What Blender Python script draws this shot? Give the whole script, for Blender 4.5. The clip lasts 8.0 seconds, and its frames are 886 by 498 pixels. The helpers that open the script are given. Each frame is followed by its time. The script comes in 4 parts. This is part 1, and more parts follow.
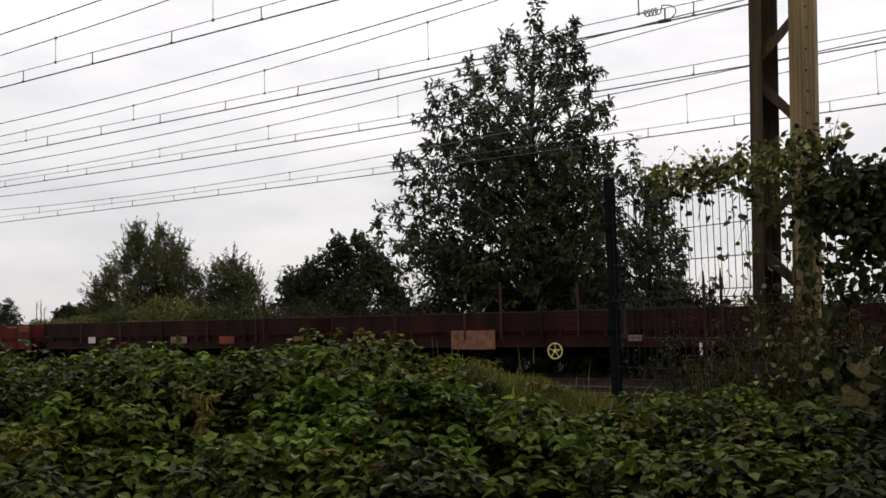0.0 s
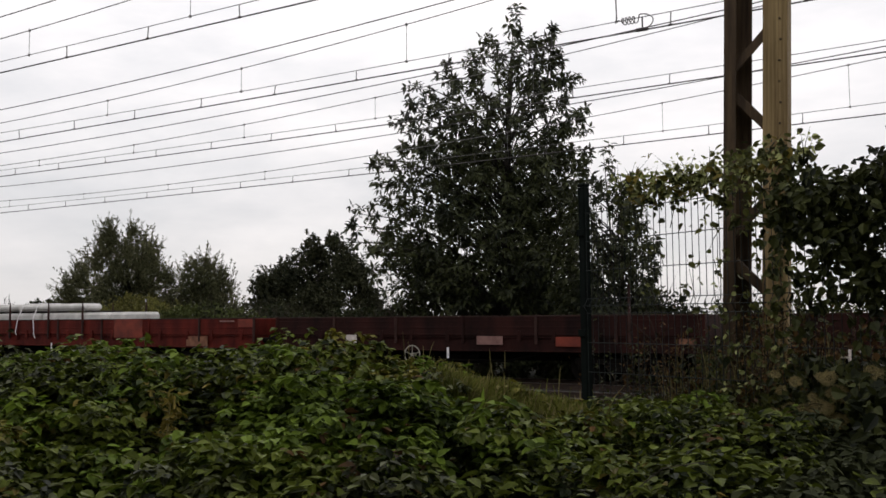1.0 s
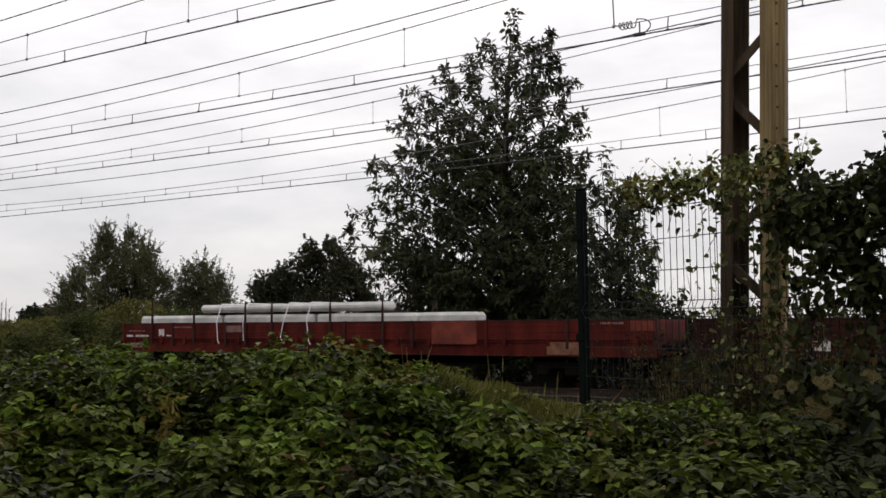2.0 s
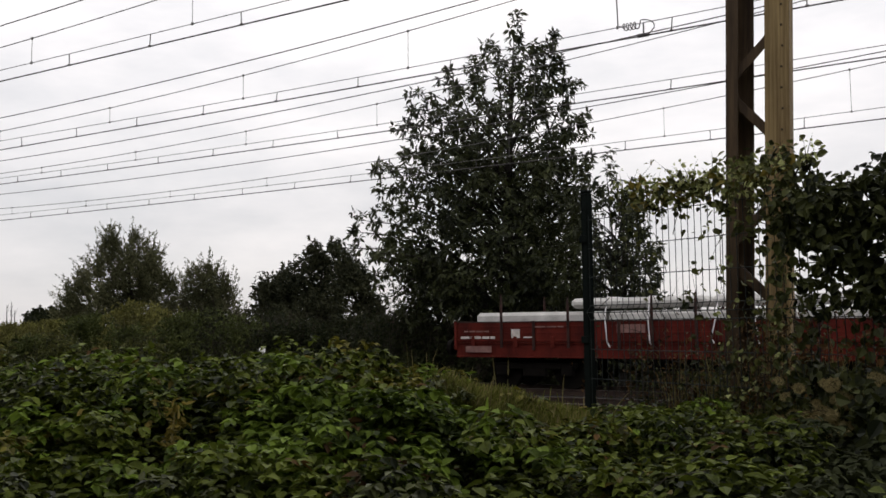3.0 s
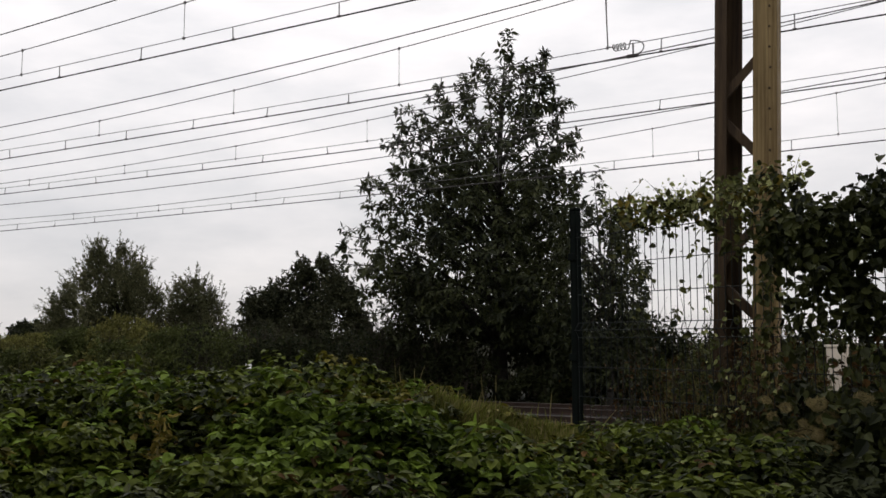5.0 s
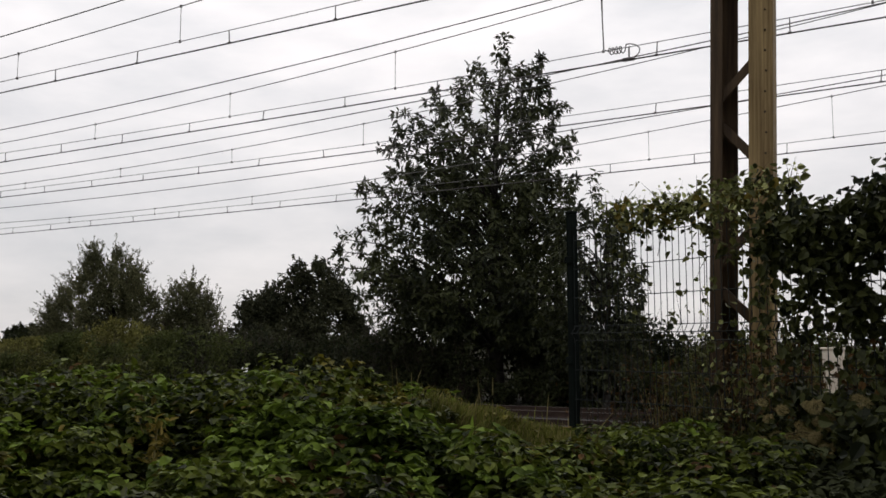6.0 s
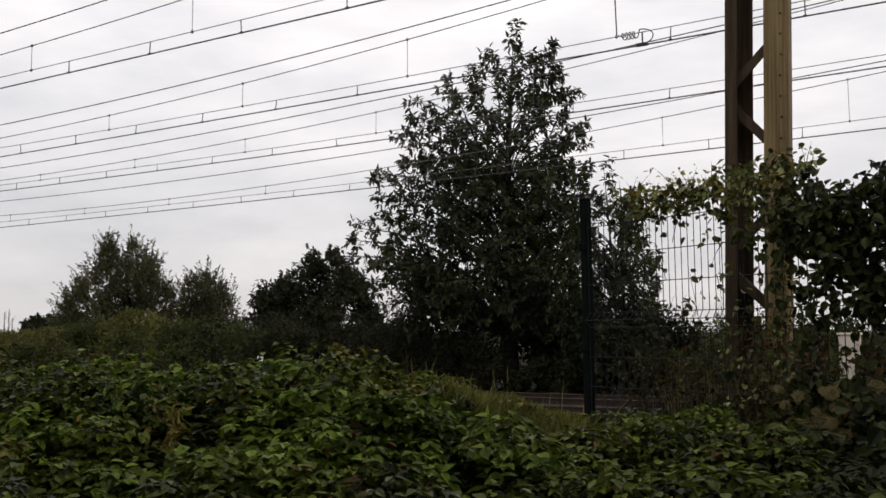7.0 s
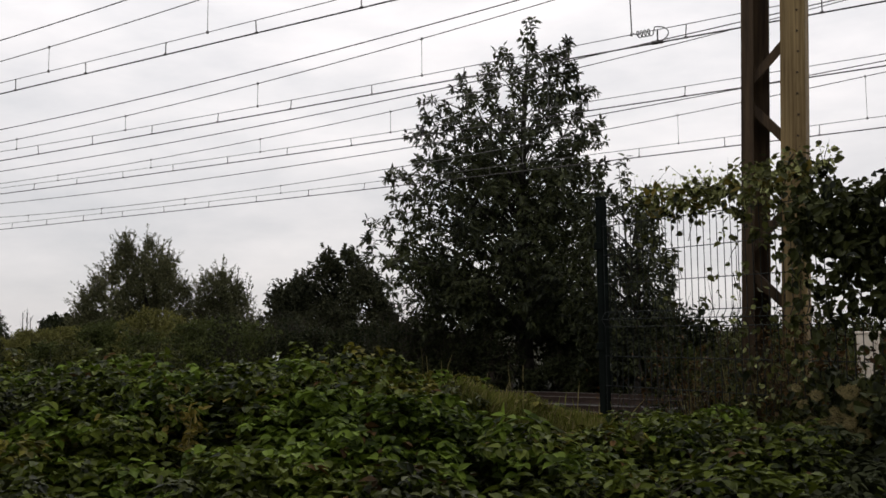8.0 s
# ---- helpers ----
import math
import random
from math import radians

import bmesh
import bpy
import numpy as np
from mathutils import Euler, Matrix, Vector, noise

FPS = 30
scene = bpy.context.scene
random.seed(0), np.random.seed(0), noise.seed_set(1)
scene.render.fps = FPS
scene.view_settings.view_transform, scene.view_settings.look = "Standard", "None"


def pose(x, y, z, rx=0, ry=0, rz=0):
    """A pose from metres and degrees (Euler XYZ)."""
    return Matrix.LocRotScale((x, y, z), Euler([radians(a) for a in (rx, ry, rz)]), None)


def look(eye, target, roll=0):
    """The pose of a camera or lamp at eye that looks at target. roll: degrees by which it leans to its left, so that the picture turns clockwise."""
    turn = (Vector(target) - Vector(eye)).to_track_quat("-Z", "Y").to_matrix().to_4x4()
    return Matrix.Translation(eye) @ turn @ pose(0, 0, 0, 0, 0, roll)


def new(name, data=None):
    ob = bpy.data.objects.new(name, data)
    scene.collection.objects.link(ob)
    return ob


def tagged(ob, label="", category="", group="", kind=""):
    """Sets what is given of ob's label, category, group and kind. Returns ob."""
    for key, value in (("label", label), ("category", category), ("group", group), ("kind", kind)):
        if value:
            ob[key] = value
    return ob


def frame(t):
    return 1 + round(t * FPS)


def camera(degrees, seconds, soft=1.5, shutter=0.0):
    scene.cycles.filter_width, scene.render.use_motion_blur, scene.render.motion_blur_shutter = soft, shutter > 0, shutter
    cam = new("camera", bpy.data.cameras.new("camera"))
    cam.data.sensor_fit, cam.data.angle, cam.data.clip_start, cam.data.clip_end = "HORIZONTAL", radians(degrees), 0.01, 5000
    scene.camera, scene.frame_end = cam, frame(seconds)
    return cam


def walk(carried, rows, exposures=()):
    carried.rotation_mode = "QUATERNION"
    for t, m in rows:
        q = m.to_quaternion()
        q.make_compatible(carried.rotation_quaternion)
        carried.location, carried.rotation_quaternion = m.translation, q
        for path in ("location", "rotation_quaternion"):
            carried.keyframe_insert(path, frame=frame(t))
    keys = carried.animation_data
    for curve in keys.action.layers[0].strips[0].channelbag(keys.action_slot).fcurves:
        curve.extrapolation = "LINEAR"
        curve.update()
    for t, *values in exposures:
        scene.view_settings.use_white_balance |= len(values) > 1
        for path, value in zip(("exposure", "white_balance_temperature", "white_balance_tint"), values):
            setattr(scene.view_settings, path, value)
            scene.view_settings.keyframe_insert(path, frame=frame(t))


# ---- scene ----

# World: x along the tracks, y across them, away from the viewer, z up from the rail heads.
cam = camera(52.2, 8.0, soft=1.6)
PATH = [
    (0.0, 0.005, 0.006, 1.654, 94.25, 1.39, 31.25),
    (0.5, 0.008, 0.006, 1.657, 94.63, 1.19, 30.79),
    (1.0, 0.010, 0.012, 1.649, 94.42, 0.38, 29.57),
    (1.5, 0.011, 0.005, 1.648, 94.78, 0.38, 29.63),
    (2.8, 0.007, 0.006, 1.657, 94.55, 0.45, 28.92),
    (2.9, 0.006, 0.006, 1.659, 94.68, 0.48, 28.95),
    (3.0, 0.006, 0.006, 1.660, 94.77, 0.56, 29.70),
    (3.5, 0.004, 0.002, 1.648, 95.46, 0.29, 29.53),
    (4.0, 0.008, 0.007, 1.654, 95.69, 0.29, 29.38),
    (4.5, 0.005, 0.005, 1.650, 95.75, 0.07, 29.14),
    (6.0, 0.003, -0.003, 1.649, 96.08, 0.05, 28.68),
    (6.5, 0.003, 0.001, 1.648, 95.67, 0.05, 28.90),
    (7.0, 0.000, 0.000, 1.650, 95.32, 0.41, 29.58),
    (7.5, -0.001, 0.003, 1.650, 95.23, 0.35, 30.02),
    (8.0, -0.002, -0.001, 1.652, 95.26, 0.46, 30.52),
]
walk(cam, [(t, pose(*row)) for t, *row in PATH], [(0.0, 0.09), (3.0, 0.08), (4.5, 0.03), (6.5, -0.04), (8.0, -0.03)])

# ---- light: a bright overcast sky ----
world = bpy.data.worlds.new("sky")
scene.world = world
world.use_nodes = True
wn, wl = world.node_tree.nodes, world.node_tree.links
wn.clear()
w_out, w_bg = wn.new("ShaderNodeOutputWorld"), wn.new("ShaderNodeBackground")
w_sky = wn.new("ShaderNodeTexSky")
w_sky.sky_type, w_sky.sun_disc = "NISHITA", False
w_sky.sun_elevation, w_sky.sun_rotation = radians(38), radians(-28)
w_gain = wn.new("ShaderNodeMix")
w_gain.data_type, w_gain.blend_type = "RGBA", "MULTIPLY"
w_gain.inputs[0].default_value = 1.0
w_gain.inputs[7].default_value = (0.07, 0.07, 0.07, 1)
w_co, w_map = wn.new("ShaderNodeTexCoord"), wn.new("ShaderNodeMapping")
w_map.inputs["Scale"].default_value = (2.2, 2.2, 7.0)
w_cloud = wn.new("ShaderNodeTexNoise")
w_cloud.inputs["Scale"].default_value, w_cloud.inputs["Detail"].default_value = 1.6, 7
w_cloud.inputs["Roughness"].default_value = 0.55
w_ramp = wn.new("ShaderNodeValToRGB")
w_ramp.color_ramp.elements[0].position, w_ramp.color_ramp.elements[0].color = 0.30, (0.80, 0.80, 0.83, 1)
w_ramp.color_ramp.elements[1].position, w_ramp.color_ramp.elements[1].color = 0.66, (1.14, 1.095, 1.10, 1)
w_mix = wn.new("ShaderNodeMix")
w_mix.data_type = "RGBA"
w_mix.inputs[0].default_value = 0.94
w_sep = wn.new("ShaderNodeSeparateXYZ")
w_low = wn.new("ShaderNodeMapRange")
w_low.inputs["From Min"].default_value, w_low.inputs["From Max"].default_value = 0.0, 0.34
w_low.inputs["To Min"].default_value, w_low.inputs["To Max"].default_value = 0.70, 1.0
w_deck = wn.new("ShaderNodeMix")
w_deck.data_type, w_deck.blend_type = "RGBA", "MULTIPLY"
w_deck.inputs[0].default_value = 1.0
wl.new(w_sky.outputs[0], w_gain.inputs[6])
wl.new(w_co.outputs["Generated"], w_map.inputs[0])
wl.new(w_co.outputs["Generated"], w_sep.inputs[0])
wl.new(w_sep.outputs["Z"], w_low.inputs["Value"])
wl.new(w_map.outputs[0], w_cloud.inputs["Vector"])
wl.new(w_cloud.outputs["Fac"], w_ramp.inputs[0])
wl.new(w_ramp.outputs[0], w_deck.inputs[6])
wl.new(w_low.outputs[0], w_deck.inputs[7])
wl.new(w_gain.outputs[2], w_mix.inputs[6])
wl.new(w_deck.outputs[2], w_mix.inputs[7])
wl.new(w_mix.outputs[2], w_bg.inputs[0])
w_bg.inputs[1].default_value = 1.0
wl.new(w_bg.outputs[0], w_out.inputs[0])

sun = new("sun", bpy.data.lights.new("sun", "SUN"))
sun.data.energy, sun.data.angle, sun.data.color = 0.4, radians(25), (1.0, 0.95, 0.88)
sun.matrix_world = look((-14, 26, 30), (0, 0, 0))


# ---- materials ----
def material(name, low, high, rough=0.85, metal=0.0, scale=6.0, fine=60.0, bump=0.15, gloss=0.4, island=0.0, thin=0.0, obj=0.0, stretch=(1, 1, 1)):
    """Two colours mixed by a broad and a fine noise; optional change from piece to piece; thin: light let through."""
    m = bpy.data.materials.new(name)
    m.use_nodes = True
    n, l = m.node_tree.nodes, m.node_tree.links
    b = n["Principled BSDF"]
    co = n.new("ShaderNodeTexCoord")
    a, f = n.new("ShaderNodeTexNoise"), n.new("ShaderNodeTexNoise")
    a.inputs["Scale"].default_value, a.inputs["Detail"].default_value = scale, 5
    f.inputs["Scale"].default_value, f.inputs["Detail"].default_value = fine, 3
    mp = n.new("ShaderNodeMapping")
    mp.inputs["Scale"].default_value = stretch
    l.new(co.outputs["Object"], mp.inputs[0])
    l.new(mp.outputs[0], a.inputs["Vector"])
    l.new(mp.outputs[0], f.inputs["Vector"])
    add = n.new("ShaderNodeMath")
    add.operation = "MULTIPLY_ADD"
    add.inputs[1].default_value = 0.35
    l.new(f.outputs["Fac"], add.inputs[0])
    l.new(a.outputs["Fac"], add.inputs[2])
    last = add.outputs[0]
    for amount, node, socket in ((island, "ShaderNodeNewGeometry", "Random Per Island"), (obj, "ShaderNodeObjectInfo", "Random")):
        if amount:
            g, plus = n.new(node), n.new("ShaderNodeMath")
            plus.operation = "MULTIPLY_ADD"
            plus.inputs[1].default_value = amount
            l.new(g.outputs[socket], plus.inputs[0])
            l.new(last, plus.inputs[2])
            less = n.new("ShaderNodeMath")
            less.operation = "SUBTRACT"
            less.inputs[1].default_value = amount / 2
            l.new(plus.outputs[0], less.inputs[0])
            last = less.outputs[0]
    ramp = n.new("ShaderNodeValToRGB")
    ramp.color_ramp.elements[0].position, ramp.color_ramp.elements[0].color = 0.42, (*low, 1)
    ramp.color_ramp.elements[1].position, ramp.color_ramp.elements[1].color = 0.92, (*high, 1)
    l.new(last, ramp.inputs[0])
    l.new(ramp.outputs[0], b.inputs["Base Color"])
    b.inputs["Roughness"].default_value, b.inputs["Metallic"].default_value = rough, metal
    b.inputs["Specular IOR Level"].default_value = gloss
    if bump:
        bp = n.new("ShaderNodeBump")
        bp.inputs["Strength"].default_value, bp.inputs["Distance"].default_value = bump, 0.02
        l.new(f.outputs["Fac"], bp.inputs["Height"])
        l.new(bp.outputs[0], b.inputs["Normal"])
    if thin:
        tr, mix = n.new("ShaderNodeBsdfTranslucent"), n.new("ShaderNodeMixShader")
        mix.inputs[0].default_value = thin
        l.new(ramp.outputs[0], tr.inputs[0])
        l.new(b.outputs[0], mix.inputs[1])
        l.new(tr.outputs[0], mix.inputs[2])
        l.new(mix.outputs[0], n["Material Output"].inputs["Surface"])
    return m


# Core of the bramble bank, painted near black for shade among the leaves.
CORE_SHADE = material("core_shade", (0.008, 0.008, 0.004), (0.022, 0.02, 0.01), scale=1.2, fine=25, bump=0.6, gloss=0.05)
GRASSY = material("rough_ground", (0.014, 0.016, 0.006), (0.042, 0.04, 0.017), scale=0.6, fine=9, bump=0.8, gloss=0.1)
BALLAST = material("ballast", (0.006, 0.005, 0.0045), (0.024, 0.02, 0.017), scale=9, fine=32, bump=1.0)
SLEEPER = material("sleeper_concrete", (0.012, 0.01, 0.009), (0.036, 0.032, 0.028), scale=3, fine=50, obj=0.3)
RAIL_SIDE = material("rail_rust", (0.022, 0.013, 0.01), (0.06, 0.036, 0.026), rough=0.8, metal=0.2, scale=4)
RAIL_HEAD = material("rail_head", (0.07, 0.065, 0.06), (0.16, 0.15, 0.14), rough=0.62, metal=0.6, scale=2, bump=0.03)
# One rusty paint twice: darker for the shaded leg, then tan for the lit.
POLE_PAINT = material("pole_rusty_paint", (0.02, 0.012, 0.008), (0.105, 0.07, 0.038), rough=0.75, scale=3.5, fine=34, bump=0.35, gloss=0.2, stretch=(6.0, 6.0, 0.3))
POLE_LIT = material("pole_lit_tan", (0.06, 0.032, 0.012), (0.36, 0.26, 0.12), rough=0.7, scale=4.5, fine=40, bump=0.3, gloss=0.2, stretch=(9.0, 9.0, 0.22))
FENCE_GREEN = material("fence_green", (0.002, 0.0035, 0.003), (0.006, 0.01, 0.008), rough=0.9, scale=6, bump=0.05, gloss=0.1)
FENCE_WIRE = material("fence_wire", (0.01, 0.013, 0.013), (0.03, 0.035, 0.033), rough=0.55, scale=6, bump=0.0, gloss=0.15)
WIRE = material("line_wire", (0.045, 0.040, 0.040), (0.09, 0.08, 0.075), rough=0.6, metal=0.3, scale=1, bump=0.0)
WIRE_GREY = material("line_wire_grey", (0.10, 0.095, 0.095), (0.17, 0.16, 0.155), rough=0.6, metal=0.3, scale=1, bump=0.0)
WAGON_RED = material("wagon_red", (0.026, 0.003, 0.002), (0.135, 0.017, 0.010), rough=0.75, scale=1.3, fine=22, bump=0.2, gloss=0.15, stretch=(1.6, 1.6, 0.5))
WAGON_BROWN = material("wagon_brown", (0.006, 0.0022, 0.002), (0.037, 0.0105, 0.0078), rough=0.8, scale=1.1, fine=20, bump=0.25, gloss=0.15, stretch=(1.6, 1.6, 0.5))
WAGON_CAP = material("wagon_cap", (0.014, 0.006, 0.005), (0.055, 0.024, 0.019), rough=0.7, scale=3, gloss=0.2)
UNDER = material("underframe_black", (0.003, 0.0025, 0.002), (0.01, 0.008, 0.0065), rough=0.85, scale=4, bump=0.3, gloss=0.1)
ORANGE = material("orange_primer", (0.08, 0.011, 0.005), (0.22, 0.034, 0.015), rough=0.7, scale=3, fine=26)
PLACARD = material("placard", (0.42, 0.36, 0.33), (0.72, 0.66, 0.62), rough=0.6, scale=8)
RUST_PLATE = material("rusty_plate", (0.085, 0.028, 0.014), (0.27, 0.125, 0.07), rough=0.8, scale=5, fine=24)
PINK_PLATE = material("faded_plate", (0.13, 0.06, 0.052), (0.27, 0.15, 0.13), rough=0.8, scale=5, fine=24)
YELLOW = material("yellow_paint", (0.62, 0.52, 0.13), (0.80, 0.72, 0.30), rough=0.55, scale=8)
CREAM = material("cream_paint", (0.22, 0.2, 0.16), (0.36, 0.33, 0.28), rough=0.6, scale=8)
CONCRETE = material("concrete_beam", (0.40, 0.39, 0.37), (0.70, 0.68, 0.65), rough=0.9, scale=2.5, fine=40, bump=0.15)
STRAP = material("white_strap", (0.70, 0.68, 0.68), (0.85, 0.83, 0.83), rough=0.7, scale=9)
BARK = material("bark", (0.01, 0.008, 0.006), (0.032, 0.026, 0.02), scale=6, fine=40, bump=0.8)
LEAF_TREE = material("leaf_tree", (0.008, 0.012, 0.004), (0.062, 0.070, 0.024), rough=0.5, scale=0.5, island=0.4, thin=0.12, bump=0, gloss=0.25)
LEAF_WILLOW = material("leaf_willow", (0.036, 0.040, 0.018), (0.15, 0.15, 0.075), rough=0.7, scale=0.3, island=0.4, thin=0.2, bump=0, gloss=0.12)
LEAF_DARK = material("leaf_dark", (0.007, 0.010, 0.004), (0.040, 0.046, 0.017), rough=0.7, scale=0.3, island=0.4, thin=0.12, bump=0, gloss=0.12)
LEAF_MAPLE = material("leaf_maple", (0.013, 0.016, 0.008), (0.066, 0.068, 0.034), rough=0.7, scale=0.3, island=0.4, thin=0.12, bump=0, gloss=0.12)
LEAF_MEADOW = material("leaf_meadow", (0.060, 0.060, 0.015), (0.23, 0.22, 0.065), rough=0.7, scale=0.4, island=0.3, thin=0.15, bump=0, gloss=0.1)
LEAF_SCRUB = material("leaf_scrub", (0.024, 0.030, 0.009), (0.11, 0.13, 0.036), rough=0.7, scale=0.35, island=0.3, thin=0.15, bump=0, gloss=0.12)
LEAF_BUSH = material("leaf_bush", (0.009, 0.0145, 0.0025), (0.118, 0.146, 0.019), rough=0.5, scale=1.6, island=0.6, thin=0.22, bump=0, gloss=0.1)
LEAF_FRESH = material("leaf_fresh", (0.022, 0.036, 0.004), (0.15, 0.215, 0.026), rough=0.6, scale=1.6, island=0.6, thin=0.25, bump=0, gloss=0.1)
LEAF_OLIVE = material("leaf_olive", (0.022, 0.022, 0.003), (0.15, 0.135, 0.02), rough=0.6, scale=1.6, island=0.6, thin=0.22, bump=0, gloss=0.1)
LEAF_PALE = material("leaf_pale", (0.08, 0.1, 0.025), (0.42, 0.44, 0.18), rough=0.6, scale=2, island=0.6, thin=0.4, bump=0, gloss=0.15)
# The vine's leaf again, darkened: shade of the thick mass put into colour.
LEAF_SHADED = material("leaf_shaded", (0.007, 0.010, 0.003), (0.066, 0.074, 0.022), rough=0.5, scale=1.8, island=0.6, thin=0.12, bump=0, gloss=0.12)
LEAF_YELLOW = material("leaf_yellow", (0.075, 0.062, 0.012), (0.22, 0.17, 0.036), rough=0.6, scale=3, island=0.5, thin=0.2, bump=0, gloss=0.1)
LEAF_BROWN = material("leaf_brown", (0.02, 0.012, 0.005), (0.115, 0.063, 0.022), rough=0.75, scale=3, island=0.5, thin=0.1, bump=0, gloss=0.1)
LEAF_VINE = material("leaf_vine", (0.012, 0.016, 0.005), (0.12, 0.125, 0.034), rough=0.5, scale=1.8, island=0.5, thin=0.25, bump=0, gloss=0.15)
GRASS_DRY = material("grass_dry", (0.075, 0.066, 0.024), (0.28, 0.235, 0.1), rough=0.8, scale=2, island=0.5, thin=0.15, bump=0, gloss=0.1)
GRASS_GREEN = material("grass_green", (0.028, 0.036, 0.009), (0.13, 0.135, 0.038), rough=0.7, scale=2, island=0.5, thin=0.15, bump=0, gloss=0.1)
GRASS_LUSH = material("grass_lush", (0.045, 0.055, 0.009), (0.18, 0.185, 0.04), rough=0.7, scale=2, island=0.5, thin=0.2, bump=0, gloss=0.1)
STEM = material("stem", (0.014, 0.01, 0.007), (0.05, 0.036, 0.022), rough=0.85, scale=8)
FLUFF = material("seed_fluff", (0.15, 0.125, 0.055), (0.48, 0.40, 0.20), rough=0.95, scale=4, island=0.4, thin=0.25, bump=0, gloss=0.1)
CABINET = material("beige_cabinet", (0.52, 0.45, 0.36), (0.72, 0.65, 0.54), scale=2.5, fine=30)
# Dark colour of the unseen wall that is added to block sky light.
BACK = material("sky_blocker_dark", (0.05, 0.045, 0.04), (0.11, 0.10, 0.09), scale=0.6, fine=12)

AX, RT = Vector((-math.sin(radians(29.6)), math.cos(radians(29.6)), 0)), Vector((math.cos(radians(29.6)), math.sin(radians(29.6)), 0))


# ---- mesh helpers ----
def box(bm, x0, x1, y0, y1, z0, z1, bevel=0.0, m=None):
    made = bmesh.ops.create_cube(bm, size=1.0)["verts"]
    for v in made:
        v.co = Vector(((x0 + x1) / 2 + v.co.x * (x1 - x0), (y0 + y1) / 2 + v.co.y * (y1 - y0), (z0 + z1) / 2 + v.co.z * (z1 - z0)))
    if bevel:
        edges = list({e for v in made for e in v.link_edges})
        made = list({v for f in bmesh.ops.bevel(bm, geom=edges, offset=bevel, segments=1, affect="EDGES")["faces"] for v in f.verts} | {v for v in made if v.is_valid})
    if m is not None:
        bmesh.ops.transform(bm, matrix=m, verts=[v for v in made if v.is_valid])
    return bm


def rod(bm, a, b, r0, r1=None, seg=8):
    a, b = Vector(a), Vector(b)
    d = b - a
    m = Matrix.Translation((a + b) / 2) @ d.to_track_quat("Z", "Y").to_matrix().to_4x4()
    bmesh.ops.create_cone(bm, cap_ends=True, segments=seg, radius1=r0, radius2=r0 if r1 is None else r1, depth=d.length, matrix=m)
    return bm


def part(name, bm, mat, parent=None, label="", smooth=False):
    me = bpy.data.meshes.new(name)
    bm.to_mesh(me)
    bm.free()
    me.materials.append(mat)
    if smooth:
        me.polygons.foreach_set("use_smooth", [True] * len(me.polygons))
    ob = new(name, me)
    ob.parent = parent
    return tagged(ob, label) if label else ob


def raw(name, verts, faces, mat, parent=None, label=""):
    me = bpy.data.meshes.new(name)
    me.from_pydata([tuple(v) for v in verts], [], [tuple(f) for f in faces])
    me.update()
    me.materials.append(mat)
    ob = new(name, me)
    ob.parent = parent
    return tagged(ob, label) if label else ob


def thing(name, place, label, category, group="", kind=""):
    ob = new(name)
    ob.matrix_world = place if isinstance(place, Matrix) else Matrix.Translation(place)
    ob.empty_display_size = 0.1
    return tagged(ob, label, category, group, kind)


def shared(name, like, parent, m):
    ob = new(name, like.data)
    ob.parent = parent
    ob.matrix_basis = m
    return ob


def unit(v):
    return v / np.maximum(np.linalg.norm(v, axis=1, keepdims=True), 1e-9)


def leaf_arrays(pos, along, normal, length, width, fold=0.18, drop=0.15):
    """Folded oval leaves of eight corners each: base, three pairs of sides, tip."""
    n = len(pos)
    along, normal = unit(along), unit(normal)
    side = unit(np.cross(along, normal))
    normal = np.cross(side, along)
    L, W = length[:, None], width[:, None]
    steps = ((0.0, 0.0), (0.16, 0.36), (0.42, 0.5), (0.70, 0.34))
    v = np.empty((n, 8, 3))
    v[:, 0] = pos
    v[:, 4] = pos + along * L - normal * L * drop
    for i, (u, w) in enumerate(steps[1:], 1):
        mid = pos + along * L * u + normal * (W * w * fold * 2 - L * drop * u * u)
        v[:, i], v[:, 8 - i] = mid + side * W * w, mid - side * W * w
    base = np.arange(n)[:, None] * 8
    f = [tuple(q) for q in (base + np.array([[0, 1, 2, 3, 4]]))] + [tuple(q) for q in (base + np.array([[0, 4, 5, 6, 7]]))]
    return v.reshape(-1, 3), f


def blade_arrays(pos, tip, width):
    """Thin bent blades, three quads narrowing to the tip."""
    n = len(pos)
    d = tip - pos
    side = unit(np.cross(d, np.array([[0.3, 1.0, 0.1]]))) * width[:, None]
    bend = np.zeros((n, 3))
    bend[:, 2] = np.linalg.norm(d, axis=1) * 0.12
    v = np.empty((n, 6, 3))
    v[:, 0], v[:, 1] = pos - side, pos + side
    v[:, 2], v[:, 3] = pos + d * 0.55 + bend - side * 0.7, pos + d * 0.55 + bend + side * 0.7
    v[:, 4], v[:, 5] = tip - side * 0.15, tip + side * 0.15
    base = np.arange(n)[:, None] * 6
    f = np.concatenate([base + np.array([[0, 1, 3, 2]]), base + np.array([[2, 3, 5, 4]])])
    return v.reshape(-1, 3), f


rng = np.random.default_rng(7)


# ---- ground ----
def ground_z(x, y):
    bank = 0.5 * math.exp(-((y - 5.6) / 2.2) ** 2)
    low = -0.32 / (1 + math.exp(-max(-30.0, min(30.0, (y - 8.2) * 2.2))))
    far = 0.0 if y < 30 else 0.12 * noise.noise((x * 0.03, y * 0.03, 2.0))
    return bank + low + far + 0.05 * noise.noise((x * 0.4, y * 0.4, 0.5))


